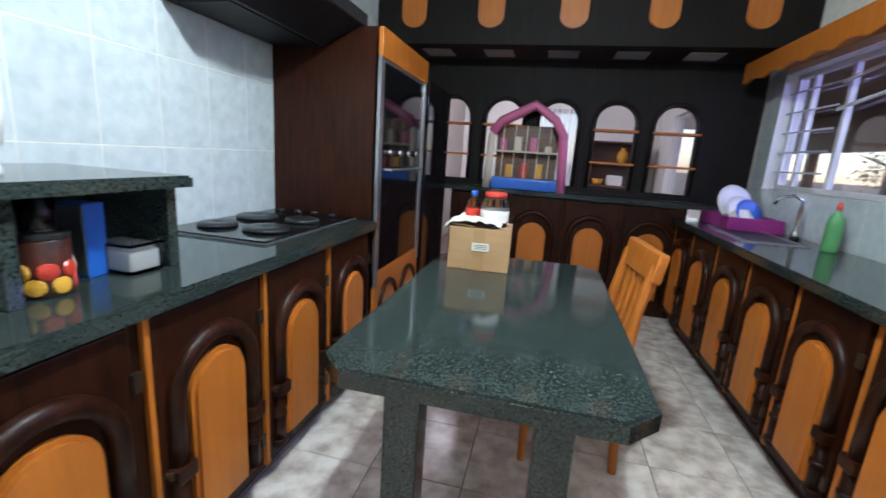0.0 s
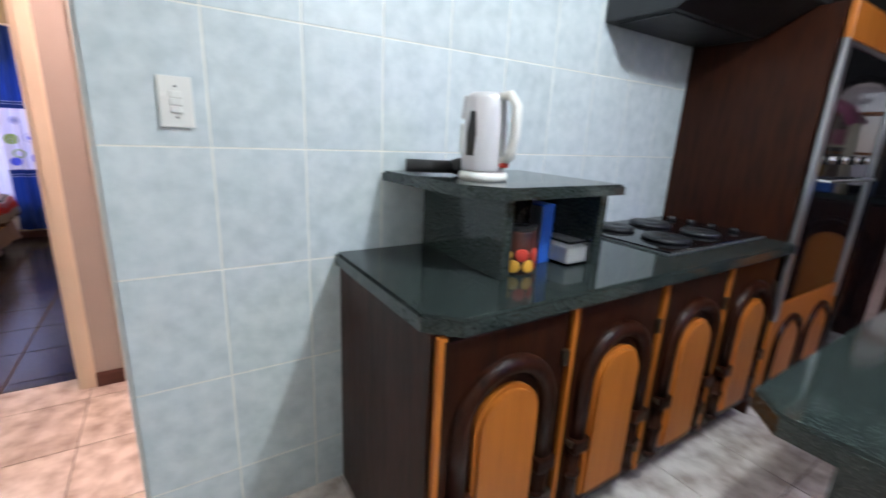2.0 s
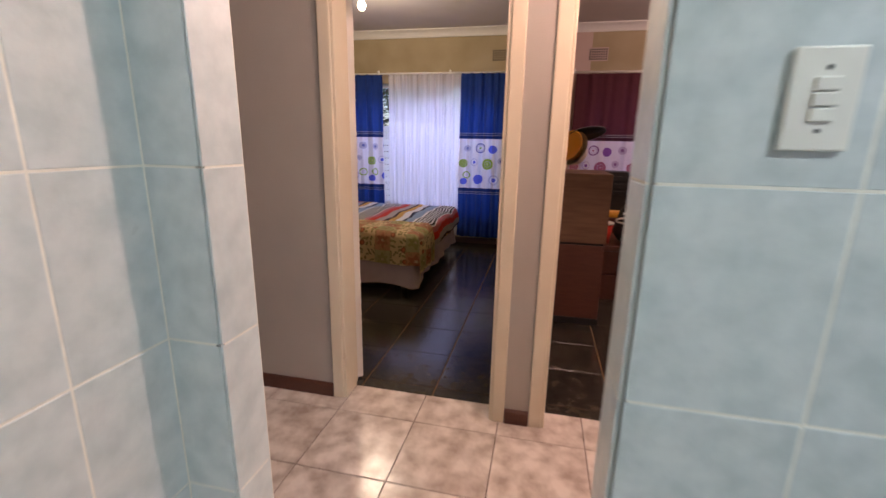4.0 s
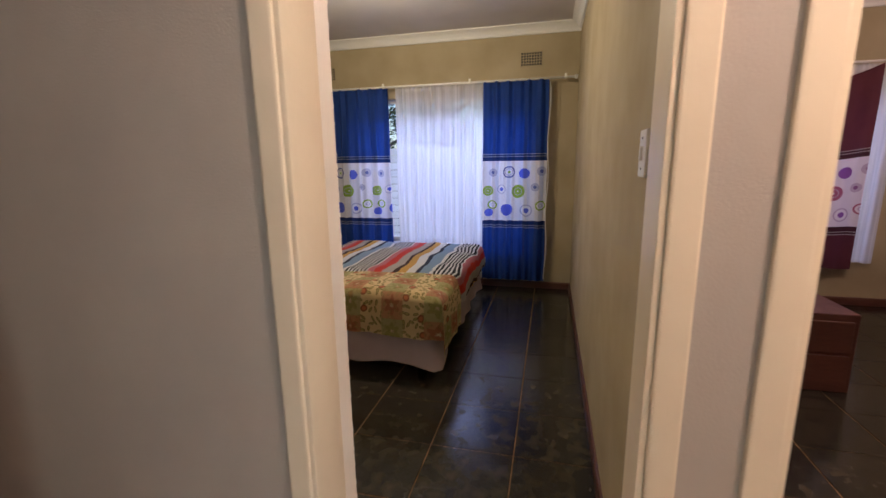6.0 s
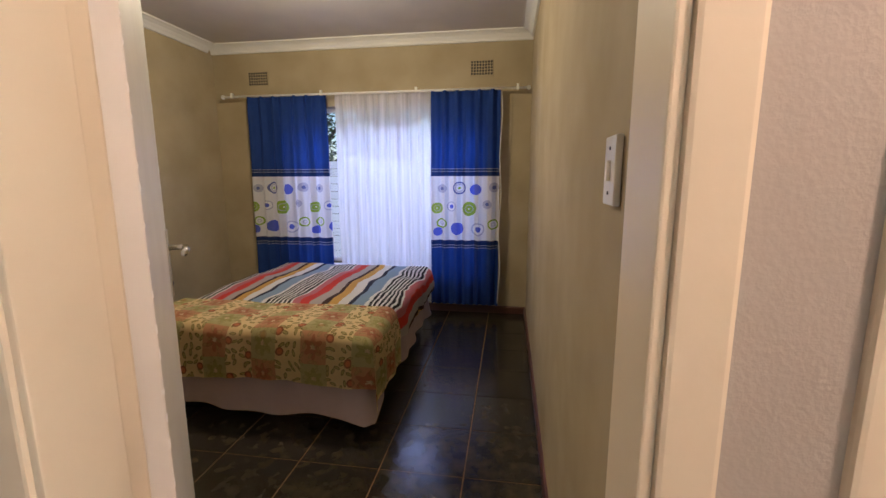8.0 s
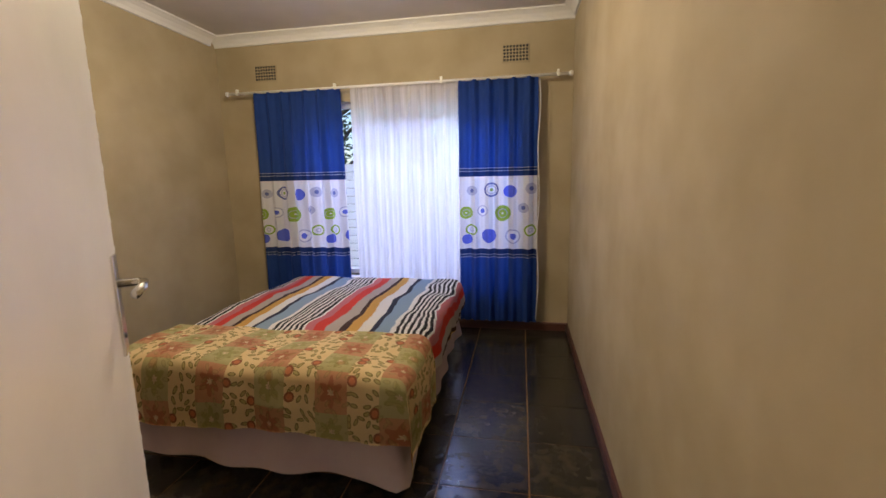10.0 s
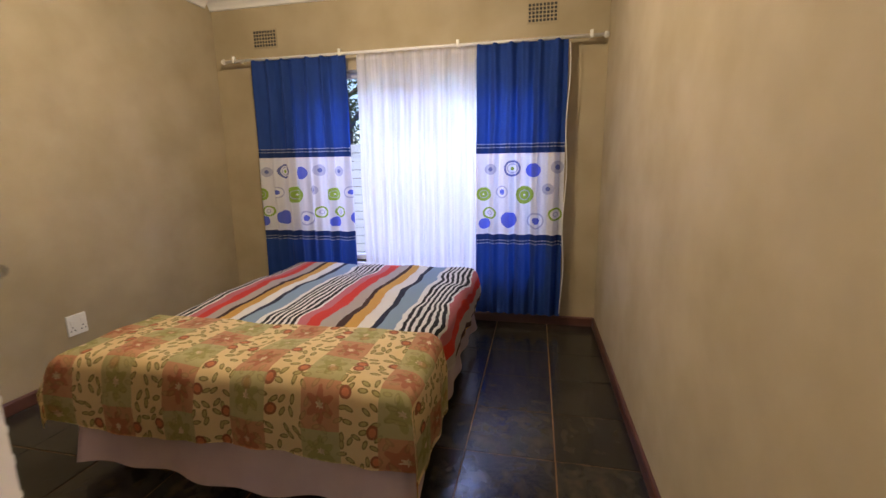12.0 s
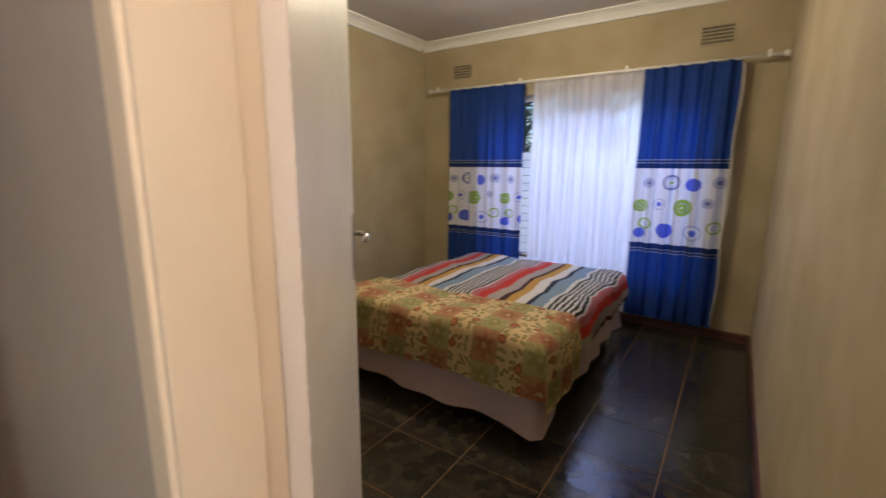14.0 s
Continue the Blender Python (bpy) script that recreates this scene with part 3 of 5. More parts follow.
door_frame("door_frame_1", -1.30, -0.535)
door_frame("door_frame_2", -0.335, 0.43)


def door_leaf():
    """A flush leaf, hinged at its origin, running along +x."""
    t = thing("door_1", -1.3045, -1.2815, 0, 219.6, "pale painted flush door standing open", "door", kind="structure")
    leaf = part("leaf", box(0.01, 0.765, -0.02, 0.02, 0.01, 1.965, 0.003), DOOR_PAINT, t)
    rnd = random.Random(4)
    for x0, x1 in ((0.7555, 0.7655), (0.0095, 0.0175)):
        edge = bmesh.new()
        for k in range(33):
            z = 0.1 + k * 0.056 + rnd.uniform(-0.01, 0.01)
            box(x0, x1, -0.0206, -0.0150 - rnd.uniform(0, 0.004), z, z + rnd.uniform(0.006, 0.018), bm=edge)
        part("chipped_edge", edge, WHITE_PAINT, t, "pale paint chips along the edge")
    for s in (1, -1):
        plate = part("handle_plate", box(0.695, 0.735, min(s * 0.02, s * 0.026), max(s * 0.02, s * 0.026), 0.945, 1.155, 0.002), CHROME, t, "chrome handle plate")
        y = s * 0.026
        bm = tube([(0.715, y, 1.095), (0.715, y + s * 0.034, 1.095), (0.705, y + s * 0.044, 1.095), (0.66, y + s * 0.046, 1.095), (0.61, y + s * 0.038, 1.09)], 0.009, 10)
        h = part("lever", bm, CHROME, plate, "curved chrome lever", True)
        part("keyhole", tube([(0.715, y - s * 0.001, 0.985), (0.715, y + s * 0.002, 0.985)], 0.006, 8), BLACK_PLASTIC, plate)
    for z in (0.25, 1.05, 1.8):
        part("hinge", tube([(0.0, 0.024, z), (0.0, 0.024, z + 0.09)], 0.007, 8), FRAME_PAINT, t)
    return t


door_leaf()


def window_1(name, y0, y1, label):
    """A steel window in the bedroom wall, with its bars and panes."""
    t = thing(name, -4.9, (y0 + y1) / 2, 0.45, label=label, category="window", kind="structure")
    w, h = y1 - y0, 1.52
    fr = bmesh.new()
    for a, b, c, d in ((-w / 2, w / 2, 0, 0.04), (-w / 2, w / 2, h - 0.04, h), (-w / 2, -w / 2 + 0.04, 0.04, h - 0.04), (w / 2 - 0.04, w / 2, 0.04, h - 0.04)):
        box(-0.025, 0.025, a, b, c, d, 0.004, fr)
    part("window_frame", fr, WINDOW_WHITE, t)
    for k in range(1):
        p = part("pane", box(-0.003, 0.003, -w / 2 + 0.015, w / 2 - 0.015, 0.03, h - 0.03), PANE, t)
        p.visible_shadow = False
    part("window_sill", box(0.03, 0.16, -w / 2, w / 2, -0.03, 0.0, 0.006), WHITE_PAINT, t)
    return t


window_1("window_1", -2.78, -0.98, "white steel bedroom window behind curtains")
window_1("window_2", 0.1, 1.9, "white steel window behind wine curtains")


def kitchen_window():
    t = thing("window_3", 3.2, 2.725, 1.165, label="steel kitchen window with curved burglar bars", category="window", kind="structure")
    w, h = 2.35, 0.825
    fr = bmesh.new()
    for a, b, c, d in ((-w / 2, w / 2, 0, 0.035), (-w / 2, w / 2, h - 0.035, h), (-w / 2, -w / 2 + 0.035, 0.035, h - 0.035), (w / 2 - 0.035, w / 2, 0.035, h - 0.035)):
        box(-0.02, 0.02, a, b, c, d, 0.004, fr)
    part("window_frame", fr, WINDOW_WHITE, t)
    for y in (-0.6, 0.0, 0.55, 0.95):
        part("mullion", box(-0.02, 0.02, y - 0.016, y + 0.016, 0.035, h - 0.035, 0.003), WINDOW_WHITE, t)
    for k in range(4):
        y0 = (-w / 2, -0.6, 0.0, 0.55)[k]
        y1 = (-0.6, 0.0, 0.55, w / 2)[k]
        p = part("pane", box(-0.003, 0.003, y0 + 0.01, y1 - 0.01, 0.02, h - 0.02), PANE, t)
        p.visible_shadow = False
    for k in range(5):
        z = 0.13 + k * 0.14
        part("bar", tube([(-0.05, 0.56 + 0.6 * j / 8, z) for j in range(9)], 0.006, 6), WINDOW_WHITE, t)
    for z0 in (0.52, 0.68):
        part("curved_bar", tube([(-0.05, -1.1 + 1.66 * j / 14, z0 + 0.07 * math.sin(math.pi * j / 14)) for j in range(15)], 0.012, 8), WINDOW_WHITE, t, "curved white burglar bar")
    part("window_sill", box(-0.09, -0.03, -w / 2, w / 2, -0.02, 0.0, 0.004), WHITE_PAINT, t)


kitchen_window()
dining = thing("window_4", 3.2, 6.05, 0.9, label="white steel window of the dining room", category="window", kind="structure")
frame_bm = bmesh.new()
for a, b, c, d in ((-0.85, 0.85, 0, 0.04), (-0.85, 0.85, 1.06, 1.1), (-0.85, -0.81, 0.04, 1.06), (0.81, 0.85, 0.04, 1.06), (-0.02, 0.02, 0.04, 1.06)):
    box(-0.02, 0.02, a, b, c, d, 0.003, frame_bm)
part("window_frame", frame_bm, WINDOW_WHITE, dining)
pn = part("pane", box(-0.003, 0.003, -0.83, 0.83, 0.02, 1.08), PANE, dining)
pn.visible_shadow = False

# ---- outdoors ----
single("ground", slab([(-400, -400), (400, -400), (400, 400), (-400, 400)], -0.35, -0.12), SOIL, "bare soil yard round the house", "ground", kind="structure")


def fence():
    t = thing("fence", -7.4, -1.0, -0.12, label="pale precast concrete slab fence", category="fence")
    for k in range(9):
        part("post", box(-0.06, 0.06, -8 + k * 2 - 0.06, -8 + k * 2 + 0.06, 0, 1.75, 0.008), SLAB, t)
    data = finish(box(-0.025, 0.025, -0.94, 0.94, 0, 0.112, 0.006), "fence_slab", SLAB)
    for k in range(8):
        for r in range(14):
            o = new("slab", data)
            o.parent = t
            o.location = (0, -7 + k * 2, r * 0.12)


fence()


def tree(x, y, h, seed):
    t = thing("tree", x, y, -0.12, label="leafy garden tree behind the fence", category="tree", group="trees behind the fence")
    rnd = random.Random(seed)
    tr = tube([(0, 0, 0), (0.05, 0.03, h * 0.25), (-0.03, 0.05, h * 0.5), (0.05, 0, h * 0.8)], [0.14, 0.11, 0.08, 0.03], 9)
    for k in range(8):
        a = k * 2.4
        z = h * (0.3 + 0.05 * k)
        add(tr, tube([(0, 0, z), (0.5 * math.cos(a), 0.5 * math.sin(a), z + 0.35), (1.1 * math.cos(a), 1.1 * math.sin(a), z + 0.6)], [0.05, 0.035, 0.012], 6))
    part("trunk", tr, BARK, t)
    verts, faces = [], []
    for k in range(60):
        a, rr, z = rnd.uniform(0, 6.3), rnd.uniform(0.2, 1.5), h * rnd.uniform(0.38, 1.02)
        c = Vector((rr * math.cos(a), rr * math.sin(a), z))
        for j in range(70):
            p = c + Vector((rnd.gauss(0, 0.2), rnd.gauss(0, 0.2), rnd.gauss(0, 0.16)))
            d = Vector((rnd.gauss(0, 1), rnd.gauss(0, 1), rnd.gauss(0, 0.5))).normalized()
            e = d.orthogonal().normalized()
            s = rnd.uniform(0.03, 0.06)
            n = len(verts)
            verts += [p - d * s, p + e * s * 0.45, p + d * s, p - e * s * 0.45]
            faces.append((n, n + 1, n + 2, n + 3))
    me = bpy.data.meshes.new("crown")
    me.from_pydata(verts, [], faces)
    me.materials.append(LEAF)
    o = new("crown", me)
    o.parent = t


for n_, (tx, ty, th) in enumerate(((-9.5, -4.6, 4.4), (-9.2, -2.9, 3.8), (-9.8, -1.0, 4.3), (-9.4, 1.4, 4.0), (8.4, 7.6, 3.6), (9.2, 9.8, 3.9), (9.6, 12.2, 4.2))):
    tree(tx, ty, th, n_)

# porch outside the kitchen window
single("porch_roof", box(3.27, 6.2, -0.5, 13.2, 2.35, 2.45), BROWN_WOOD, "dark boarded porch roof", "porch roof", kind="structure")
for py in (0.5, 2.2, 3.9, 5.6, 7.3, 9.3, 11.3, 13.0):
    single("porch_post", box(6.0, 6.14, py - 0.07, py + 0.07, -0.03, 1.72, 0.01), BROWN_WOOD, "dark timber porch post", "post", group="porch posts")
# deep board added under the roof edge to block the pale sky
single("porch_beam", box(6.0, 6.16, -0.5, 13.2, 1.72, 2.34, 0.01), BROWN_WOOD, "deep dark timber board added to hide the sky", "porch beam", kind="structure")
single("porch_floor", box(3.27, 6.2, -0.5, 13.2, -0.12, -0.03), FLOOR_GROUT, "dark porch paving", "porch floor", kind="structure")

# ---- kitchen ----


def arched_door(parent, w, z0, z1, x, y, small=False):
    """A dark arched cabinet door whose front looks along -y, centred on x, under parent."""
    d = part("door", move(box(-w / 2, w / 2, -0.022, 0, z0, z1, 0.004), x, y), MAHOGANY, parent)
    pw = w * 0.54
    top = z1 - 0.155 if not small else z1 - 0.10
    part("panel", move(prism(arch(pw, z0 + 0.05, top), 0.026, 0.012), x, y - 0.022), ORANGE_WOOD, d, "orange stained arched panel")
    r = pw / 2 + 0.042
    zc = top - pw / 2 + 0.012
    zcap = z0 + (top - z0) * (0.50 if not small else 0.3)
    pts = [(-r, 0, zcap)] + [(-r * math.cos(math.pi * i / 16), 0, zc + r * math.sin(math.pi * i / 16)) for i in range(17)] + [(r, 0, zcap)]
    part("arch_moulding", move(tube(pts, 0.026 if not small else 0.016, 10), x, y - 0.026), MAHOGANY, d, "dark carved arch moulding", True)
    for s in (-1, 1):
        part("capital", move(box(s * r - 0.034, s * r + 0.034, -0.058, -0.018, zcap - 0.035, zcap + 0.012, 0.008), x, y), MAHOGANY, d)
        pil = tube([(s * r, -0.024, z0 + 0.03), (s * r, -0.024, zcap - 0.035)], 0.024, 10)
        for zz in (z0 + 0.05, z0 + 0.16):
            add(pil, tube([(s * r, -0.024, zz - 0.008), (s * r, -0.024, zz + 0.008)], 0.030, 10))
        part("pilaster", move(pil, x, y), MAHOGANY, d, smooth=True)
    if not small:
        for zz in (z0 + 0.09, z1 - 0.16):
            hb = box(w / 2 - 0.008, w / 2 + 0.014, -0.034, -0.02, zz, zz + 0.05, 0.003)
            part("hinge", move(hb, x, y), BRASS, d, "dull brass hinge")
        part("latch", move(tube([(-w / 2 + 0.012, -0.022, zcap), (-w / 2 + 0.012, -0.045, zcap)], [0.007, 0.011], 8), x, y), BRASS, d)
    return d


def base_unit(x, y, rz, w, depth, label, group, height=0.84):
    """A base unit of one arched door; its front looks along its own -y and stands at y = 0."""
    t = thing("base_cabinet", x, y, 0, rz, label, "cabinet", group)
    part("carcass", box(-w / 2 + 0.001, w / 2 - 0.001, 0.0, depth, 0.09, height, 0.002), MAHOGANY, t)
    part("plinth", box(-w / 2 + 0.001, w / 2 - 0.001, 0.055, depth, 0, 0.09), MAHOGANY, t)
    part("stile", box(-w / 2 + 0.002, -w / 2 + 0.026, -0.018, 0, 0.09, height - 0.005, 0.003), ORANGE_WOOD, t, "orange stained face frame strip")
    arched_door(t, w - 0.055, 0.11, height - 0.015, -0.010 if rz > 0 else 0.008, 0)
    return t


PITCH = 0.447
for k in range(4):
    base_unit(0.585, 0.355 + PITCH * (k + 0.5), 90, PITCH, 0.583, "dark mahogany base cabinet with an orange arched door", "cabinets under the hob counter")
single("cabinet_end_panel", box(0.002, 0.583, 0.345, 0.354, 0, 0.84, 0.002), MAHOGANY, "dark mahogany end panel of the counter", "panel")
single("worktop", slab([(0.002, 0.33), (0.562, 0.33), (0.632, 0.402), (0.632, 2.165), (0.002, 2.165)], 0.842, 0.884, 0.008), GRANITE, "polished dark green granite worktop on the hob cabinets", "worktop")


def raised_shelf():
    t = thing("counter_shelf", 0, 0, 0.884, label="small dark granite shelf standing on the worktop", category="shelf")
    part("top", slab([(0.01, 0.49), (0.40, 0.53), (0.50, 0.62), (0.50, 1.085), (0.01, 1.085)], 0.230, 0.262, 0.006), GRANITE, t)
    part("upright", box(0.03, 0.462, 0.64, 0.672, 0, 0.230, 0.003), GRANITE, t)
    part("upright", box(0.03, 0.462, 1.030, 1.062, 0, 0.230, 0.003), GRANITE, t)


raised_shelf()


def hob():
    t = thing("hob", 0.265, 1.78, 0.884, label="black glass hob with four solid plates set in the worktop", category="hob")
    part("glass_plate", box(-0.24, 0.24, -0.38, 0.38, 0, 0.012, 0.004), BLACK_GLASS, t)
    part("rim", box(-0.246, 0.246, -0.386, 0.386, 0, 0.006, 0.002), STEEL, t)
    for x, y, r in ((-0.11, -0.21, 0.075), (0.11, -0.19, 0.09), (-0.11, 0.05, 0.09), (0.11, 0.08, 0.075)):
        pl = part("hot_plate", move(lathe([(r, 0), (r + 0.004, 0.006), (r, 0.014), (r * 0.9, 0.018), (r * 0.25, 0.017), (r * 0.2, 0.015)], 28), x, y, 0.012), DARK_METAL, t, "black cast iron hot plate", True)
    for k in range(4):
        part("knob", move(lathe([(0.018, 0), (0.018, 0.012), (0.015, 0.018)], 16), -0.15 + k * 0.1, 0.30, 0.012), BLACK_PLASTIC, t, smooth=True)


hob()


def hood():
    t = thing("cooker_hood", 0.0, 1.87, 1.75, label="dark cooker hood fixed to the tiled wall", category="cooker hood")
    prof = [(0.0, 0.0), (0.30, 0.0), (0.50, 0.10), (0.50, 0.155), (0.30, 0.20), (0.0, 0.20)]
    bm = prism(prof, 0.74, 0.004)
    part("canopy", move(bm, 0.002, 0.37, 0), DARK_METAL, t)
    part("front_lip", box(0.49, 0.512, -0.372, 0.372, 0.098, 0.16, 0.004), DARK_METAL, t)
    part("filter", box(0.04, 0.28, -0.33, 0.33, -0.006, -0.001, 0.002), BLACK_PLASTIC, t)
    part("flue", box(0.004, 0.26, -0.16, 0.16, 0.2, 0.76, 0.004), DARK_METAL, t)


hood()


def oven_tower():
    t = thing("oven_cabinet", 0, 2.19, 0, label="tall mahogany oven cabinet with black built-in oven", category="cabinet")
    part("side_panel", box(0.002, 0.60, 0.0, 0.022, 0.0, 1.845, 0.002), MAHOGANY, t)
    part("side_panel", box(0.002, 0.60, 0.80, 0.822, 0.0, 1.845, 0.002), MAHOGANY, t)
    part("carcass", box(0.002, 0.58, 0.022, 0.80, 0.0, 1.843), MAHOGANY, t)
    part("top_drawer", box(0.581, 0.622, 0.0, 0.822, 1.705, 1.845, 0.006), ORANGE_WOOD, t, "orange stained top panel")
    ov = part("oven", box(0.581, 0.606, 0.05, 0.78, 0.585, 1.70, 0.003), BLACK_GLASS, t, "black glass oven front")
    for a, b, c, d in ((0.0, 0.05, 0.50, 1.714), (0.772, 0.822, 0.50, 1.714), (0.05, 0.772, 1.69, 1.714)):
        part("trim", box(0.581, 0.616, a, b, c, d, 0.003), STEEL, ov, "brushed metal oven trim")
    part("handle", tube([(0.606, 0.12, 1.15), (0.645, 0.12, 1.15), (0.645, 0.71, 1.15), (0.606, 0.71, 1.15)], 0.008, 8), STEEL, ov)
    for k in range(4):
        part("knob", move(lathe([(0.02, 0), (0.018, 0.022)], 16), 0.606, 0.16 + k * 0.16, 1.24, 0, 90, 0), CHROME, ov, "chrome oven knob", True)
    dr = part("drawer", box(0.581, 0.612, 0.0, 0.822, 0.1, 0.58, 0.004), ORANGE_WOOD, t, "orange stained drawer front with carved arches")
    for k in range(2):
        bm = prism(arch(0.22, 0.16, 0.46), 0.012, 0.006)
        part("panel", move(bm, 0.612, 0.22 + 0.38 * k, 0, 0, 0, 90), ORANGE_WOOD, dr)
        r = 0.14
        pts = [(-r, 0, 0.16), (-r, 0, 0.35)] + [(-r * math.cos(math.pi * i / 14), 0, 0.35 + r * math.sin(math.pi * i / 14)) for i in range(1, 14)] + [(r, 0, 0.35), (r, 0, 0.16)]
        part("arch_moulding", move(tube(pts, 0.017, 8), 0.616, 0.22 + 0.38 * k, 0, 0, 0, 90), MAHOGANY, dr, smooth=True)


oven_tower()
single("fridge", box(0.02, 0.62, 3.07, 3.75, 0.0, 1.75, 0.02, seg=3), BLACK_GLASS, "black fridge beside the oven cabinet", "fridge")

for k in range(8):
    base_unit(2.56, 0.26 + 0.45 * (k + 0.5), -90, 0.45, 0.54, "dark mahogany base cabinet with an orange arched door", "cabinets under the sink counter")
single("worktop_sink", slab([(2.50, 0.2), (3.10, 0.2), (3.10, 3.93), (2.50, 3.93)], 0.842, 0.884, 0.008), GRANITE, "polished dark green granite worktop with the sink", "worktop")
tap = thing("tap", 3.0, 3.1, 0.884, label="chrome kitchen mixer tap behind the sink", category="tap")
part("body", lathe([(0.025, 0), (0.025, 0.05), (0.014, 0.06), (0.012, 0.2)], 16), CHROME, tap, smooth=True)
part("spout", tube([(0, 0, 0.19), (0, 0, 0.24), (-0.05, 0, 0.27), (-0.13, 0, 0.25), (-0.15, 0, 0.21)], 0.010, 10), CHROME, tap, smooth=True)
sink = thing("sink", 2.8, 3.15, 0.884, label="steel sink set in the granite worktop", category="sink")
part("rim", add(add(box(-0.2, 0.14, -0.36, -0.32, 0, 0.006, 0.002), box(-0.2, 0.14, 0.32, 0.36, 0, 0.006, 0.002)), add(box(-0.2, -0.165, -0.32, 0.32, 0, 0.006, 0.002), box(0.105, 0.14, -0.32, 0.32, 0, 0.006, 0.002))), STEEL, sink)
part("bowl", box(-0.165, 0.105, -0.32, 0.32, 0, 0.003), DARK_METAL, sink)
soap = thing("soap_bottle", 2.98, 2.72, 0.884, label="green washing-up liquid bottle with a red cap", category="bottle")
part("bottle", lathe([(0.035, 0), (0.038, 0.01), (0.038, 0.15), (0.03, 0.19), (0.012, 0.21), (0.012, 0.225)], 20), GREEN, soap, smooth=True)
part("cap", lathe([(0.014, 0.225), (0.014, 0.245), (0.006, 0.265)], 14), RED, soap, "red cap", True)


def dish_rack():
    t = thing("dish_rack", 2.88, 3.62, 0.884, label="purple plastic dish rack on the worktop", category="dish rack")
    tray = box(-0.17, 0.17, -0.28, 0.28, 0, 0.012, 0.004)
    for a, b, c, d in ((-0.17, 0.17, -0.28, -0.268), (-0.17, 0.17, 0.268, 0.28), (-0.17, -0.158, -0.268, 0.268), (0.158, 0.17, -0.268, 0.268)):
        box(a, b, c, d, 0.008, 0.085, 0.004, tray)
    part("tray", tray, PURPLE, t)
    for k in range(9):
        y = -0.24 + 0.06 * k
        part("prong", tube([(-0.1, y, 0.01), (-0.1, y, 0.08), (0.1, y, 0.08), (0.1, y, 0.01)], 0.005, 6), PURPLE, t)


dish_rack()
for dx, dy, r, tilt, m, lab in ((0.0, 0.12, 0.145, 68, WHITE_PLASTIC, "white dinner plate leaning in the rack"), (0.0, 0.0, 0.11, 62, WHITE_PLASTIC, "white side plate leaning in the rack"), (0.0, -0.14, 0.10, 64, BLUE, "blue plastic plate leaning in the rack")):
    bm = lathe([(r * 0.55, 0), (r * 0.62, 0.004), (r, 0.02), (r, 0.024), (r * 0.6, 0.01), (r * 0.3, 0.008)], 28)
    single("plate", bm, m, lab, "plate", "plates in the rack", smooth=True, at=pose(2.86 + dx, 3.6 + dy, 0.9 + r * math.sin(radians(tilt)), tilt, 0, 20))
bowl = single("bowl", lathe([(0.035, 0), (0.04, 0.004), (0.075, 0.05), (0.078, 0.055), (0.07, 0.05), (0.03, 0.01)], 24), WHITE_PLASTIC, "white bowl upside down in the rack", "bowl", smooth=True, at=pose(2.83, 3.47, 1.02, 180, 0, 0))

pel = thing("pelmet", 0, 0, 0, label="orange stained scalloped wooden pelmet over the window", category="pelmet")
pts = [(0.9, 2.06), (3.9, 2.06)]
for k in range(60):
    y = 3.9 - 3.0 * k / 60
    pts.append((y, 1.925 + 0.012 * math.sin(y * 24)))
pts.append((0.9, 1.93))
bm = prism(pts, 0.022, 0.003)
bmesh.ops.transform(bm, matrix=Matrix(((0, 1, 0, 2.84), (1, 0, 0, 0), (0, 0, 1, 0), (0, 0, 0, 1))), verts=bm.verts)
part("board", bm, ORANGE_WOOD, pel)
part("shelf", box(2.84, 3.105, 0.9, 3.9, 2.035, 2.058, 0.003), ORANGE_WOOD, pel)


def bar():
    t = thing("bar_counter", 0, 3.92, 0, label="mahogany bar counter with orange arched panels", category="bar counter")
    part("body", box(0.64, 2.62, 0, 0.40, 0.0, 0.955, 0.003), MAHOGANY, t)
    for k in range(4):
        d = part("bar_panel", box(0.70 + 0.48 * k, 1.14 + 0.48 * k, -0.02, 0, 0.10, 0.94, 0.004), MAHOGANY, t)
        xc = 0.92 + 0.48 * k
        part("panel", move(prism(arch(0.24, 0.15, 0.72), 0.026, 0.012), xc, -0.02), ORANGE_WOOD, d, "orange stained arched panel")
        r = 0.17
        p = [(-r, 0, 0.15)] + [(-r * math.cos(math.pi * i / 16), 0, 0.64 + r * math.sin(math.pi * i / 16)) for i in range(17)] + [(r, 0, 0.15)]
        part("arch_moulding", move(tube(p, 0.024, 10), xc, -0.026), MAHOGANY, d, smooth=True)
    top = thing("bar_worktop", 0, 3.92, 0, label="dark polished granite bar top", category="worktop")
    part("slab", slab([(0.02, -0.06), (3.09, -0.06), (3.09, 0.44), (0.02, 0.44)], 0.957, 0.992, 0.006), GRANITE, top)


bar()


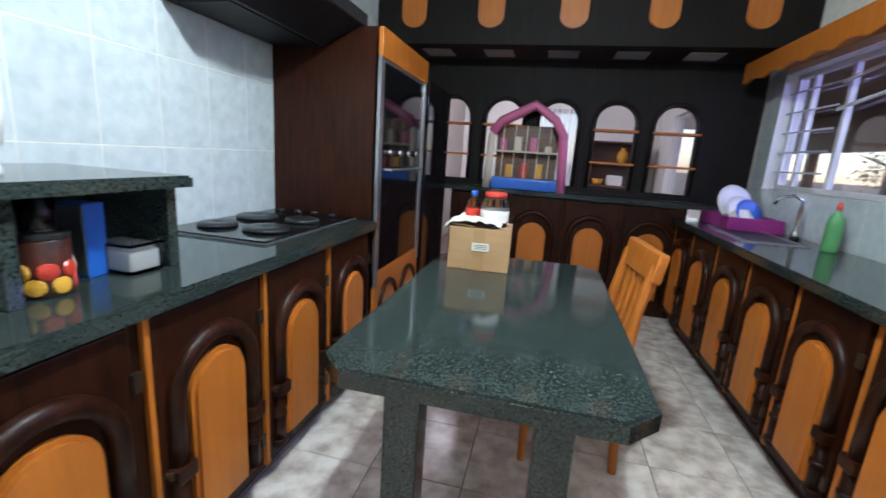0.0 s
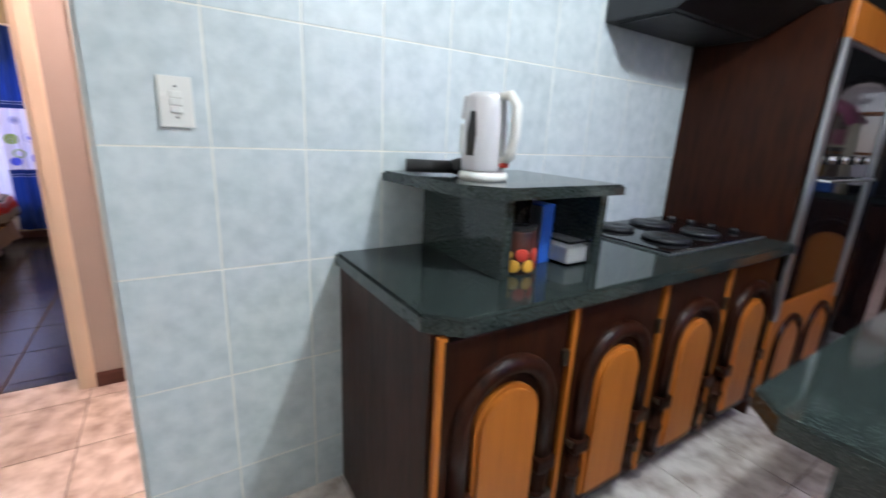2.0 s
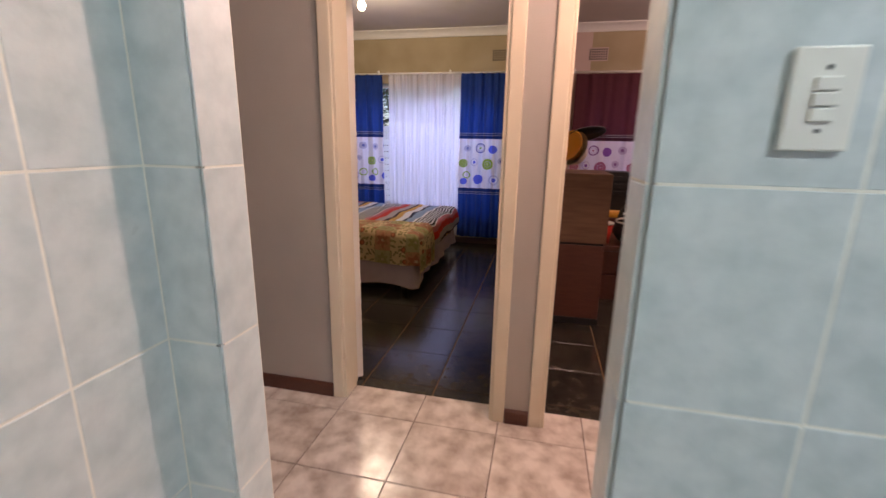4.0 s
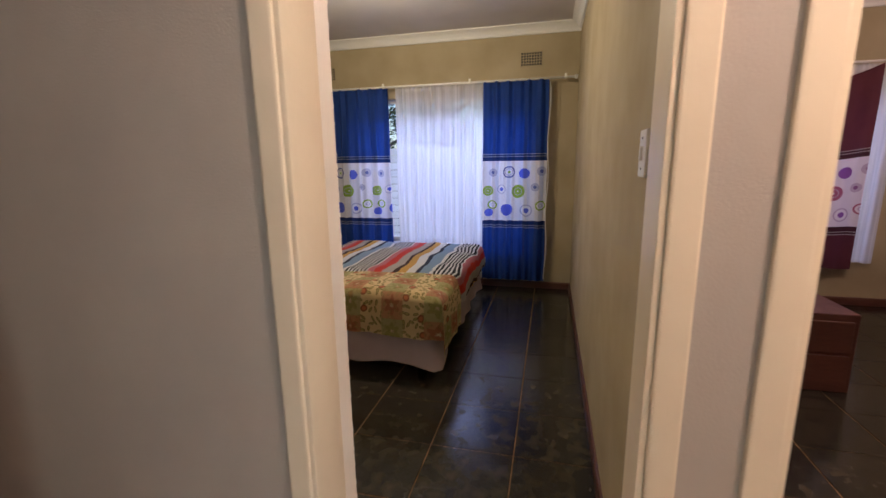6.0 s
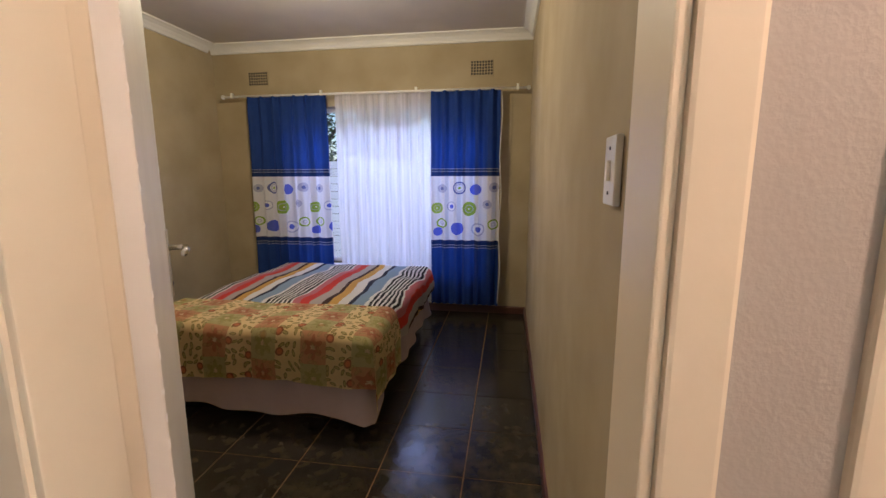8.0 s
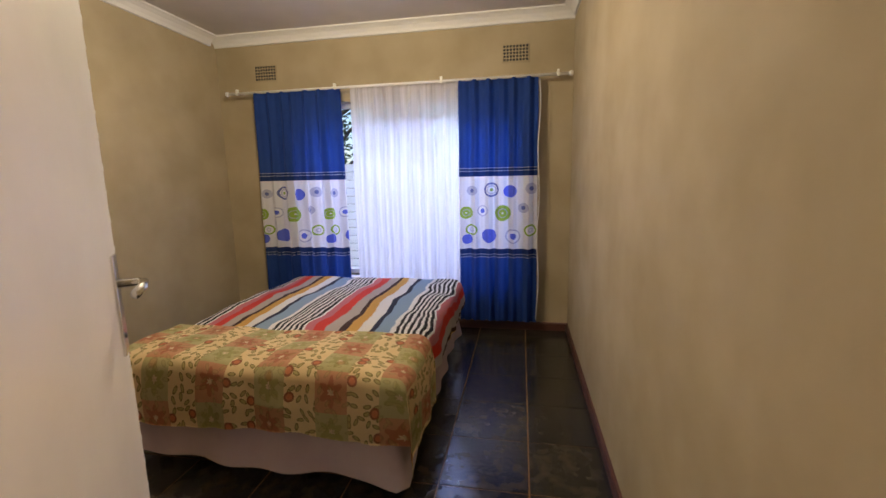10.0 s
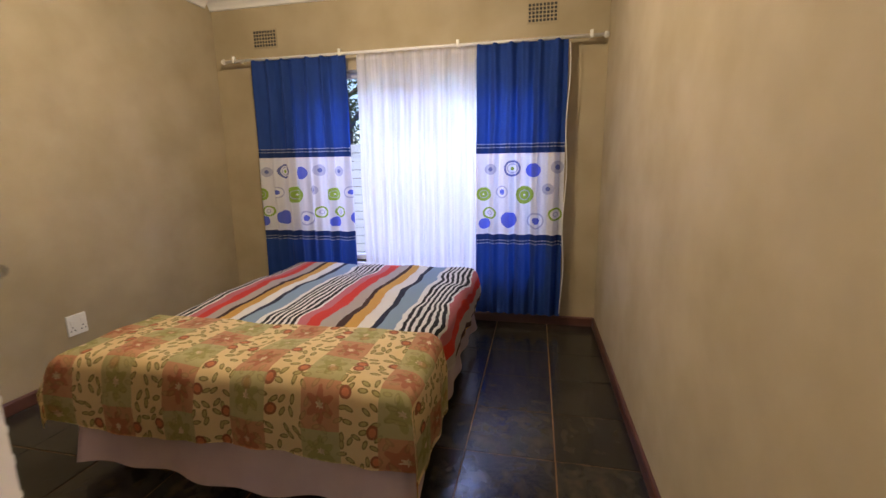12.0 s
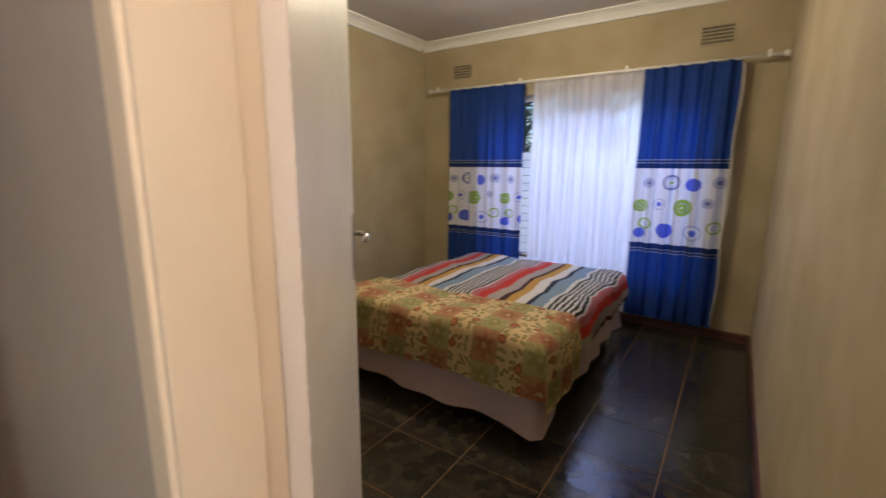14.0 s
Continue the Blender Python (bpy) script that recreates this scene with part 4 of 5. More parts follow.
def divider():
    """A dark timber screen with five arched openings and little shelves."""
    t = thing("bar_screen", 0, 4.14, 0.994, label="dark timber bar screen with arched openings", category="screen")
    xs = [0.555 + 0.482 * k for k in range(5)]
    w, zb, zt = 0.325, 0.055, 0.775
    edges = [0.02] + [(a + b) / 2 for a, b in zip(xs, xs[1:])] + [3.09]
    for k, xc in enumerate(xs):
        lo, hi = edges[k], edges[k + 1]
        # one bay: a panel with an arch cut through it
        n = 14
        r = w / 2
        zc = zt - r
        bm = bmesh.new()
        box(lo + 0.001, hi - 0.001, 0, 0.06, 0, zb, bm=bm)
        box(lo + 0.001, xc - r, 0, 0.06, zb, zc, bm=bm)
        box(xc + r, hi - 0.001, 0, 0.06, zb, zc, bm=bm)
        for i in range(n):
            a0, a1 = math.pi * i / n, math.pi * (i + 1) / n
            x0, x1 = xc - r * math.cos(a0), xc - r * math.cos(a1)
            z0, z1 = zc + r * math.sin(a0), zc + r * math.sin(a1)
            add(bm, move(prism([(x0, z0), (x1, z1), (x1, zt + 0.02), (x0, zt + 0.02)], 0.06), 0, 0.06, 0))
        box(lo + 0.001, xc - r, 0, 0.06, zc, zt + 0.02, bm=bm)
        box(xc + r, hi - 0.001, 0, 0.06, zc, zt + 0.02, bm=bm)
        box(lo + 0.001, hi - 0.001, 0, 0.06, zt + 0.02, 1.12, bm=bm)
        bay = part("bay", bm, BLACK_BROWN_WOOD, t)
        pts = [(-r - 0.02, 0, zb)] + [(-(r + 0.02) * math.cos(math.pi * i / 16), 0, zc + (r + 0.02) * math.sin(math.pi * i / 16)) for i in range(17)] + [(r + 0.02, 0, zb)]
        part("arch_moulding", move(tube(pts, 0.018, 8), xc, -0.004), BLACK_BROWN_WOOD, bay, smooth=True)
        if k != 2:
            for z in (0.27, 0.545):
                part("ledge", box(xc - r - 0.02, xc + r + 0.02, -0.06, 0.09, z, z + 0.02, 0.004), ORANGE_WOOD, bay, "orange wooden ledge")


divider()
bh = thing("bulkhead", 0, 3.60, 2.105, label="dark timber bulkhead with orange shields over the bar", category="bulkhead", kind="structure")
part("fascia", box(0.002, 3.10, 0, 0.04, 0, 0.413, 0.003), BLACK_BROWN_WOOD, bh)
part("soffit", box(0.002, 3.10, 0.041, 0.60, 0.012, 0.035), BLACK_BROWN_WOOD, bh)
for k in range(6):
    xc = 0.31 + 0.611 * k
    if xc > 3.0:
        continue
    sh = [(-0.1, 0.36), (-0.1, 0.19)] + [(-0.1 * math.cos(math.pi * i / 10), 0.20 - 0.085 * math.sin(math.pi * i / 10)) for i in range(1, 10)] + [(0.1, 0.19), (0.1, 0.36)]
    part("shield", move(prism(sh, 0.018, 0.006), xc, 0, 0), ORANGE_WOOD, bh, "orange stained wooden shield")
for k in range(5):
    xc = 0.45 + 0.52 * k
    part("downlight", box(xc - 0.12, xc + 0.12, 0.2, 0.44, 0.004, 0.011, 0.002), DOWNLIGHT, bh, "unlit frosted downlight")


def table():
    t = thing("granite_table", 0, 0, 0, label="dark green granite table with cut corners", category="table")
    c = 0.075
    x0, x1, y0, y1 = 0.99, 1.77, 0.875, 2.23
    part("tabletop", slab([(x0 + c, y0), (x1 - c, y0), (x1, y0 + c), (x1, y1 - c), (x1 - c, y1), (x0 + c, y1), (x0, y1 - c), (x0, y0 + c)], 0.712, 0.76, 0.007), GRANITE, t)
    for x in (1.20, 1.56):
        for y in (0.98, 2.12):
            part("leg", box(x - 0.045, x + 0.045, y - 0.045, y + 0.045, 0, 0.712, 0.006), GRANITE, t)


table()


def chair():
    t = thing("dining_chair", 1.655, 1.90, 0, -84, "orange varnished wooden dining chair at the table", "chair")
    part("seat", box(-0.2, 0.2, -0.2, 0.2, 0.42, 0.455, 0.012), ORANGE_WOOD, t)
    for x, y in ((-0.17, -0.17), (0.17, -0.17)):
        part("leg", tube([(x, y, 0.42), (x, y, 0.2), (x, y, 0)], [0.022, 0.02, 0.016], 10), ORANGE_WOOD, t)
    for x in (-0.17, 0.17):
        part("back_post", tube([(x, 0.21, 0), (x, 0.18, 0.42), (x, 0.20, 0.7), (x, 0.24, 0.90)], [0.018, 0.024, 0.022, 0.02], 10), ORANGE_WOOD, t)
    part("top_rail", move(box(-0.2, 0.2, -0.02, 0.022, -0.06, 0.06, 0.016, seg=3), 0, 0.248, 0.89, -10), ORANGE_WOOD, t)
    for k in range(4):
        x = -0.105 + 0.07 * k
        part("back_slat", move(box(x - 0.018, x + 0.018, -0.009, 0.009, 0.46, 0.84, 0.005), 0, 0.10, 0, -9.5), ORANGE_WOOD, t)
    for s in (-0.17, 0.17):
        part("stretcher", tube([(s, -0.17, 0.18), (s, 0.19, 0.18)], 0.012, 8), ORANGE_WOOD, t)


chair()


def carton():
    t = thing("cardboard_box", 1.215, 2.0, 0.76, 3, "open brown cardboard box on the granite table", "box")
    w, d, h = 0.135, 0.115, 0.19
    part("body", box(-w, w, -d, d, 0, h, 0.003), CARD, t)
    part("tape", box(-0.025, 0.025, -d - 0.002, -d - 0.0005, 0.0, h, 0), TAPE, t, "strip of brown tape")
    part("label", box(-0.03, 0.045, -d - 0.004, -d - 0.0025, 0.09, 0.125), WHITE_PLASTIC, t, "white printed label")
    for k in range(3):
        part("label_print", box(-0.02, 0.035, -d - 0.0052, -d - 0.0042, 0.098 + 0.008 * k, 0.101 + 0.008 * k), BLACK_PLASTIC, t)
    part("flap", move(box(-w, -w + 0.11, -d, d, 0, 0.003), 0, 0, h + 0.002, 0, 4, 0), CARD, t)
    bag = sheet(lambda u, v: (-0.17 + 0.26 * u, -0.12 + 0.2 * v, h + 0.012 + 0.03 * noise.noise((u * 5, v * 5, 1)) + 0.02 * math.sin(u * 3.1) - 0.03 * max(0, 0.12 - u) / 0.12), 16, 12)
    part("paper_lining", bag, PAPER, t, "crumpled cream paper")


carton()
jar = thing("jar", 1.265, 1.99, 0.953, label="clear plastic jar with a red lid", category="jar")
part("body", lathe([(0.05, 0), (0.062, 0.01), (0.064, 0.09), (0.05, 0.12), (0.046, 0.125)], 24), CLEAR, jar, smooth=True)
part("lid", lathe([(0.05, 0.126), (0.05, 0.148), (0.046, 0.152)], 24), RED, jar, "red screw lid", True)
part("label", lathe([(0.0645, 0.02), (0.0655, 0.022), (0.0655, 0.07), (0.0645, 0.072)], 24), WHITE_PLASTIC, jar, "white paper label")
bot = thing("bottle", 1.16, 2.03, 0.953, label="clear bottle with a blue cap and red label", category="bottle")
part("body", lathe([(0.03, 0), (0.034, 0.008), (0.034, 0.09), (0.014, 0.115), (0.013, 0.12)], 20), CLEAR, bot, smooth=True)
part("cap", lathe([(0.017, 0.121), (0.017, 0.145), (0.014, 0.147)], 16), BLUE, bot, "blue cap", True)
part("label", lathe([(0.0345, 0.025), (0.0352, 0.027), (0.0352, 0.065), (0.0345, 0.067)], 20), RED, bot, "red label")


def playhouse():
    t = thing("toy_house", 1.27, 3.99, 0.993, label="toy house with pink gabled frame on the bar top", category="toy house")
    w, h = 0.30, 0.72
    p = [(-w - 0.02, -0.06, 0.0), (-w, -0.06, 0.48), (-w * 0.75, -0.06, 0.58), (0.05, -0.06, h), (w * 0.75, -0.06, 0.60), (w, -0.06, 0.48), (w * 1.1, -0.06, 0.0)]
    part("front_frame", add(tube(p[1:], 0.040, 10), tube([(q[0], 0.10, q[2]) for q in p[1:]], 0.03, 10)), PINK, t, "pink plastic frame", True)
    part("side_column", tube(p[:2], 0.032, 10), CREAM, t, "cream plastic column", True)
    part("base", box(-w + 0.02, w, -0.08, 0.12, 0.0, 0.10, 0.015), BLUE, t, "blue plastic base")
    part("back_wall", box(-w + 0.03, w - 0.03, 0.10, 0.12, 0.10, 0.56, 0.004), BROWN_WOOD, t)
    part("floor_shelf", box(-w + 0.03, w - 0.03, -0.05, 0.1, 0.32, 0.335, 0.003), CREAM, t)
    for k in range(5):
        part("bar", tube([(-0.2 + 0.1 * k, -0.05, 0.1), (-0.2 + 0.1 * k, -0.05, 0.55)], 0.005, 6), CREAM, t)
    rnd = random.Random(5)
    for k in range(7):
        x, z = -0.2 + 0.065 * k, 0.10 if k % 2 else 0.336
        part("toy_block", box(x - 0.03, x + 0.03, -0.02, 0.06, z, z + rnd.uniform(0.05, 0.14), 0.008), (PINK, YELLOW, CREAM, RED)[k % 4], t)


playhouse()


def kettle():
    t = thing("kettle", 0.30, 0.68, 1.146, 14, "silver and white cordless electric kettle on the shelf", "kettle")
    part("base", lathe([(0.07, 0), (0.073, 0.008), (0.07, 0.022), (0.058, 0.026)], 28), WHITE_PLASTIC, t, "white power base", True)
    bm = lathe([(0.064, 0.027), (0.066, 0.035), (0.063, 0.14), (0.057, 0.225), (0.054, 0.235), (0.042, 0.242), (0.015, 0.245)], 28)
    part("body", bm, KETTLE_SILVER, t, smooth=True)
    part("handle", tube([(0.045, 0, 0.228), (0.078, 0, 0.235), (0.102, 0, 0.205), (0.104, 0, 0.13), (0.09, 0, 0.07), (0.062, 0, 0.055)], 0.014, 10), WHITE_PLASTIC, t, "white curved handle", True)
    part("spout", move(prism([(-0.03, 0.17), (0.03, 0.17), (0.022, 0.235), (-0.022, 0.235)], 0.03, 0.008), -0.048, 0, 0, 0, 0, -90), KETTLE_SILVER, t)
    part("water_gauge", move(prism([(-0.012, 0.07), (0.012, 0.07), (0.016, 0.13), (0.008, 0.19), (-0.008, 0.19), (-0.016, 0.13)], 0.006, 0.002), 0.0, -0.0675, 0, -3, 0, 0), BLACK_PLASTIC, t, "dark water gauge")
    part("switch", box(0.064, 0.082, -0.012, 0.012, 0.04, 0.055, 0.003), RED, t)


kettle()
torch = thing("torch", 0.16, 0.60, 1.146, 65, "black torch lying on the shelf", "torch")
part("barrel", tube([(-0.09, 0, 0.026), (0.05, 0, 0.026)], 0.02, 14), BLACK_PLASTIC, torch, smooth=True)
part("head", tube([(0.05, 0, 0.028), (0.075, 0, 0.028), (0.10, 0, 0.028)], [0.02, 0.028, 0.028], 16), BLACK_PLASTIC, torch, smooth=True)
tin = thing("tin", 0.40, 0.75, 0.884, label="round tin printed with orange food pictures", category="tin")
part("body", lathe([(0.052, 0), (0.054, 0.004), (0.054, 0.125), (0.052, 0.13)], 24), TIN_PRINT, tin, smooth=True)
part("lid", lathe([(0.055, 0.131), (0.055, 0.14), (0.05, 0.142)], 24), BLACK_PLASTIC, tin, "black lid")
for row in range(2):
    for k in range(7):
        an = k * 0.9 + row * 0.45
        spot = lathe([(0.021, 0), (0.018, 0.004), (0.006, 0.006)], 12)
        bmesh.ops.transform(spot, matrix=Matrix.Translation((0.052 * math.cos(an), 0.052 * math.sin(an), 0.026 + 0.034 * row)) @ Matrix.Rotation(an, 4, "Z") @ Matrix.Rotation(math.pi / 2, 4, "Y"), verts=spot.verts)
        part("printed_picture", spot, (YELLOW, RED, BASIN)[(k + row) % 3], tin, "printed picture of food")
glassware = single("tumbler", lathe([(0.03, 0), (0.032, 0.002), (0.037, 0.085), (0.035, 0.085), (0.030, 0.006), (0.004, 0.005)], 20), CLEAR, "clear tumbler standing on the tin", "tumbler", smooth=True, at=pose(0.40, 0.75, 1.027))
pack = thing("carton_pack", 0.33, 0.885, 0.884, 8, "blue and silver drink carton under the shelf", "carton")
part("body", box(-0.05, 0.05, -0.03, 0.03, 0, 0.19, 0.004), BLUE, pack)
part("side_print", box(-0.052, 0.048, -0.0325, -0.0305, 0.01, 0.185), STEEL, pack, "silver printed side")
tub = thing("food_tub", 0.38, 0.965, 0.884, label="clear plastic tub half full of white food", category="tub")
part("body", box(-0.075, 0.075, -0.05, 0.05, 0, 0.075, 0.008), CLEAR, tub)
part("contents", box(-0.066, 0.066, -0.042, 0.042, 0.009, 0.062, 0.006), WHITE_PLASTIC, tub, "white food")
part("lid", box(-0.08, 0.08, -0.055, 0.055, 0.076, 0.084, 0.003), CLEAR, tub, "clear lid")


def wall_plate(name, m, label, category, w, h, socket=False):
    """A switch or socket plate that faces its own -y."""
    t = thing(name, label=label, category=category)
    t.matrix_world = m
    part("plate", box(-w / 2, w / 2, -0.012, 0, -h / 2, h / 2, 0.003), WHITE_PLASTIC, t)
    if socket:
        for s in (-1, 1):
            part("rocker", box(s * 0.03 - 0.01, s * 0.03 + 0.01, -0.017, -0.011, 0.0, 0.03, 0.002), WHITE_PLASTIC, t)
            for a, b in ((0, -0.012), (-0.011, -0.032), (0.011, -0.032)):
                part("pin_hole", tube([(s * 0.03 + a, -0.0115, b), (s * 0.03 + a, -0.0128, b)], 0.004, 8), BLACK_PLASTIC, t)
    else:
        for k in (-1, 0, 1) if h > 0.118 else (0,):
            part("rocker", box(*((-0.013, 0.013) if h > 0.118 else (-0.007, 0.007)), -0.018, -0.011, k * 0.018 - (0.008 if h > 0.118 else 0.017), k * 0.018 + (0.008 if h > 0.118 else 0.017), 0.002), WHITE_PLASTIC, t)
        for s in (-1, 1):
            part("screw", tube([(0, -0.0115, s * 0.037), (0, -0.0135, s * 0.037)], 0.003, 8), DARK_METAL, t)
    return t


wall_plate("light_switch", pose(0.001, -0.071, 1.316, 0, 0, 90), "cream plastic triple light switch on the tiles", "light switch", 0.074, 0.122)
wall_plate("wall_socket", pose(0.001, 0.86, 1.26, 0, 0, 90), "cream plastic wall socket above the shelf", "wall socket", 0.12, 0.10, True)
wall_plate("light_switch", pose(-1.487, -0.516, 1.317, 0, 0, 0), "white light switch on the bedroom wall", "light switch", 0.076, 0.115)
wall_plate("wall_socket", pose(-3.355, -3.589, 0.348, 0, 0, 180), "white double wall socket on the bedroom wall", "wall socket", 0.11, 0.12, True)



def dining_shelf():
    """An open wooden shelf unit against the far wall of the dining room."""
    t = thing("shelf_unit", 2.45, 7.30, 0, label="brown wooden shelf unit against the dining room wall", category="shelf unit")
    for x in (-0.36, 0.336):
        part("side", box(x, x + 0.024, -0.15, 0.15, 0, 1.62, 0.003), BROWN_WOOD, t)
    part("back", box(-0.336, 0.336, 0.135, 0.149, 0.0, 1.62), BROWN_WOOD, t)
    for z in (0.06, 0.5, 0.93, 1.27, 1.595):
        part("shelf", box(-0.336, 0.336, -0.15, 0.134, z, z + 0.024, 0.003), BROWN_WOOD, t)


dining_shelf()
single("toaster", box(2.38, 2.60, 7.18, 7.38, 0.955, 1.115, 0.03, seg=3), WHITE_PLASTIC, "white rounded toaster on the wooden shelf", "toaster")
single("bread_basket", lathe([(0.06, 0), (0.09, 0.09), (0.085, 0.09), (0.055, 0.006)], 20), YELLOW, "orange plastic basket on the wooden shelf", "basket", smooth=True, at=pose(2.24, 7.26, 0.955))
vase = single("vase", lathe([(0.04, 0), (0.08, 0.08), (0.07, 0.17), (0.03, 0.21), (0.04, 0.24)], 22), YELLOW, "orange glazed vase on the wooden shelf", "vase", smooth=True, at=pose(2.56, 7.26, 1.295))

# ---- bedroom ----


def bed():
    t = thing("bed", 0, 0, 0, label="double bed with a striped duvet and mauve valance", category="bed")
    x0, x1, y0, y1, top = -4.42, -2.70, -2.74, -1.42, 0.50
    part("mattress", box(x0 + 0.02, x1 - 0.03, y0 + 0.03, y1 - 0.03, 0.26, top - 0.02, 0.05, seg=3), MATTRESS, t)
    for px in (x0 + 0.1, x1 - 0.12):
        for py in (y0 + 0.1, y1 - 0.1):
            part("leg", tube([(px, py, 0), (px, py, 0.1)], 0.03, 10), BLACK_PLASTIC, t)
    part("base", box(x0 + 0.03, x1 - 0.05, y0 + 0.04, y1 - 0.04, 0.1, 0.26, 0.01), MATTRESS, t)
    # valance hangs round three sides
    L, W = x1 - x0, y1 - y0

    def valance(u, v):
        s = u * (2 * L + W)
        wob = 0.012 * math.sin(s * 21) + 0.010 * math.sin(s * 8.3 + 1)
        out = (0.035 * (1 - v) + 0.004) + wob * (1 - v)
        z = 0.22 * v + 0.085 + 0.012 * math.sin(s * 5) * (1 - v)
        if s < L:
            p, n = (x0 + s, y1), (0, 1)
        elif s < L + W:
            p, n = (x1, y1 - (s - L)), (1, 0)
        else:
            p, n = (x1 - (s - L - W), y0), (0, -1)
        corner = math.exp(-((s - L) / 0.10) ** 2)
        return (p[0] + n[0] * out + corner * 0.05 * (1 - v), p[1] + n[1] * out + corner * 0.045 * (1 - v), max(0.006, z - corner * 0.03 * (1 - v)))

    part("valance", sheet(valance, 220, 8), SKIRT_CLOTH, t, "mauve cotton valance, slightly ruffled", True)


bed()


def drape(name, mat, x0, x1, y0, y1, top, foot, sides, lift, label, category, group="", seed=0.0, wave=0.02, gaps=0.0):
    """A cloth laid over the bed; it hangs down by foot past x1 and by sides past y0 and y1."""
    L = x1 - x0 + foot
    Wt = (y1 - y0) + sides[0] + sides[1]
    r = 0.05

    def fall(d):
        """Distance out and down for cloth d past an edge, with a rounded turn."""
        if d <= 0:
            return d, 0.0
        a = min(d / r, math.pi / 2)
        out, down = r * math.sin(a), r * (1 - math.cos(a))
        return out, down + max(0, d - r * math.pi / 2)

    def f(u, v):
        s, q = u * L, v * Wt - sides[0]
        dx = s - (x1 - x0)
        dy = -q if q < (y1 - y0) / 2 else q - (y1 - y0)
        sg = -1 if q < (y1 - y0) / 2 else 1
        ox, hx = fall(dx)
        oy, hy = fall(dy)
        edge = y0 if sg < 0 else y1
        down = max(hx, hy) + 0.2 * min(hx, hy)
        hem = noise.noise((s * 2.1 + seed, q * 2.3, 4.0))
        rough = noise.noise((s * 5 + seed, q * 5, 1.0)) * 0.5 + hem
        flare = min(1, down / 0.15)
        x = x1 + ox + 0.028 * flare * (hx > 0) * (1 + noise.noise((q * 9, 2.0, seed)))
        y = edge + sg * (oy + 0.03 * flare * (hy > 0) * (1 + 1.2 * noise.noise((s * 8, 5.0, seed))))
        if dx <= 0:
            x = x1 + dx
        if dy <= 0:
            y = edge + sg * dy
        hump = 0.030 * math.exp(-((s - 0.55) / 0.3) ** 2) * math.exp(-((q - 0.62) / 0.28) ** 2)
        z = top + lift + wave * rough * (1 - flare) + hump * (1 - flare) - down * (1 + 0.10 * hem)
        return (x, y, z)

    bm = sheet(f, 90, 90, uv=lambda u, v: (u * L, v * Wt))
    geo = bmesh.ops.solidify(bm, geom=bm.faces[:], thickness=-0.006)
    return single(name, bm, mat, label, category, group, smooth=True)


drape("striped_duvet", STRIPES, -4.42, -2.72, -2.74, -1.42, 0.50, 0.10, (0.22, 0.24), 0.012, "multicoloured striped duvet spread over the bed", "duvet", seed=3, wave=0.022)
drape("patchwork_blanket", PATCH, -3.12, -2.70, -2.73, -1.40, 0.50, 0.29, (0.20, 0.38), 0.040, "floral patchwork blanket folded over the bed foot", "blanket", seed=9, wave=0.030)


def curtain(name, y0, y1, zt, zb, mat, x, folds, depth, label, category, group="", sway=0.0, shift=0.0, slack=1.0, dip=None):
    w = y1 - y0

    def f(u, v):
        a = u * folds * 2 * math.pi
        spread = 1 + sway * (1 - v)
        y = y0 + w * 0.5 + (u - 0.5) * w * spread
        amp = depth * (0.6 + 0.4 * (1 - v))
        xx = x + amp * (math.sin(a) + 0.5 * math.sin(1.7 * a + 1.3) + 0.4 * noise.noise((u * 9, v * 1.5, y0)))
        z = zb + (zt - zb) * v
        if dip:
            z -= dip * math.sin(math.pi * u) * v * v
        return (xx, y + 0.01 * noise.noise((u * 6, v * 3, 7)), z + 0.008 * math.sin(a) * (v < 0.02))

    bm = sheet(f, 120, 50, uv=lambda u, v: (u * w * slack + shift, zb + (zt - zb) * v))
    t = thing(name, 0, 0, 0, label=label, category=category, group=group)
    part("cloth", bm, mat, t, smooth=True)
    hd = sheet(lambda u, v: (f(u, 1)[0] + 0.004 - 0.008 * v, f(u, 1)[1], f(u, 1)[2] - 0.03 + 0.045 * v), 120, 2, uv=lambda u, v: (u * w, 1.9))
    part("heading", hd, mat, t, smooth=True)
    return t


curtain("curtain", -3.185, -2.39, 2.045, 0.115, CURTAIN_BLUE, -4.67, 7, 0.027, "blue curtain with a white band of printed circles", "curtain", "blue bedroom curtains", sway=0.03, shift=0.05)
curtain("curtain", -1.405, -0.785, 2.045, 0.105, CURTAIN_BLUE, -4.67, 6, 0.027, "blue curtain with a white band of printed circles", "curtain", "blue bedroom curtains", sway=0.02)
curtain("net_curtain", -2.325, -1.38, 2.05, 0.10, SHEER, -4.715, 13, 0.014, "sheer white net curtain glowing with daylight", "net curtain")
curtain("curtain", -0.10, 0.62, 2.02, 0.30, CURTAIN_WINE, -4.67, 5, 0.015, "wine red curtain with a band of printed circles", "curtain", "wine bedroom curtains")
curtain("curtain", 0.62, 1.80, 2.02, 0.35, CURTAIN_WINE, -4.67, 4, 0.02, "wine red curtain sagging from its rod", "curtain", "wine bedroom curtains", dip=0.16)
curtain("net_curtain", 0.20, 1.98, 2.03, 0.4, SHEER, -4.72, 12, 0.010, "sheer white net curtain", "net curtain")


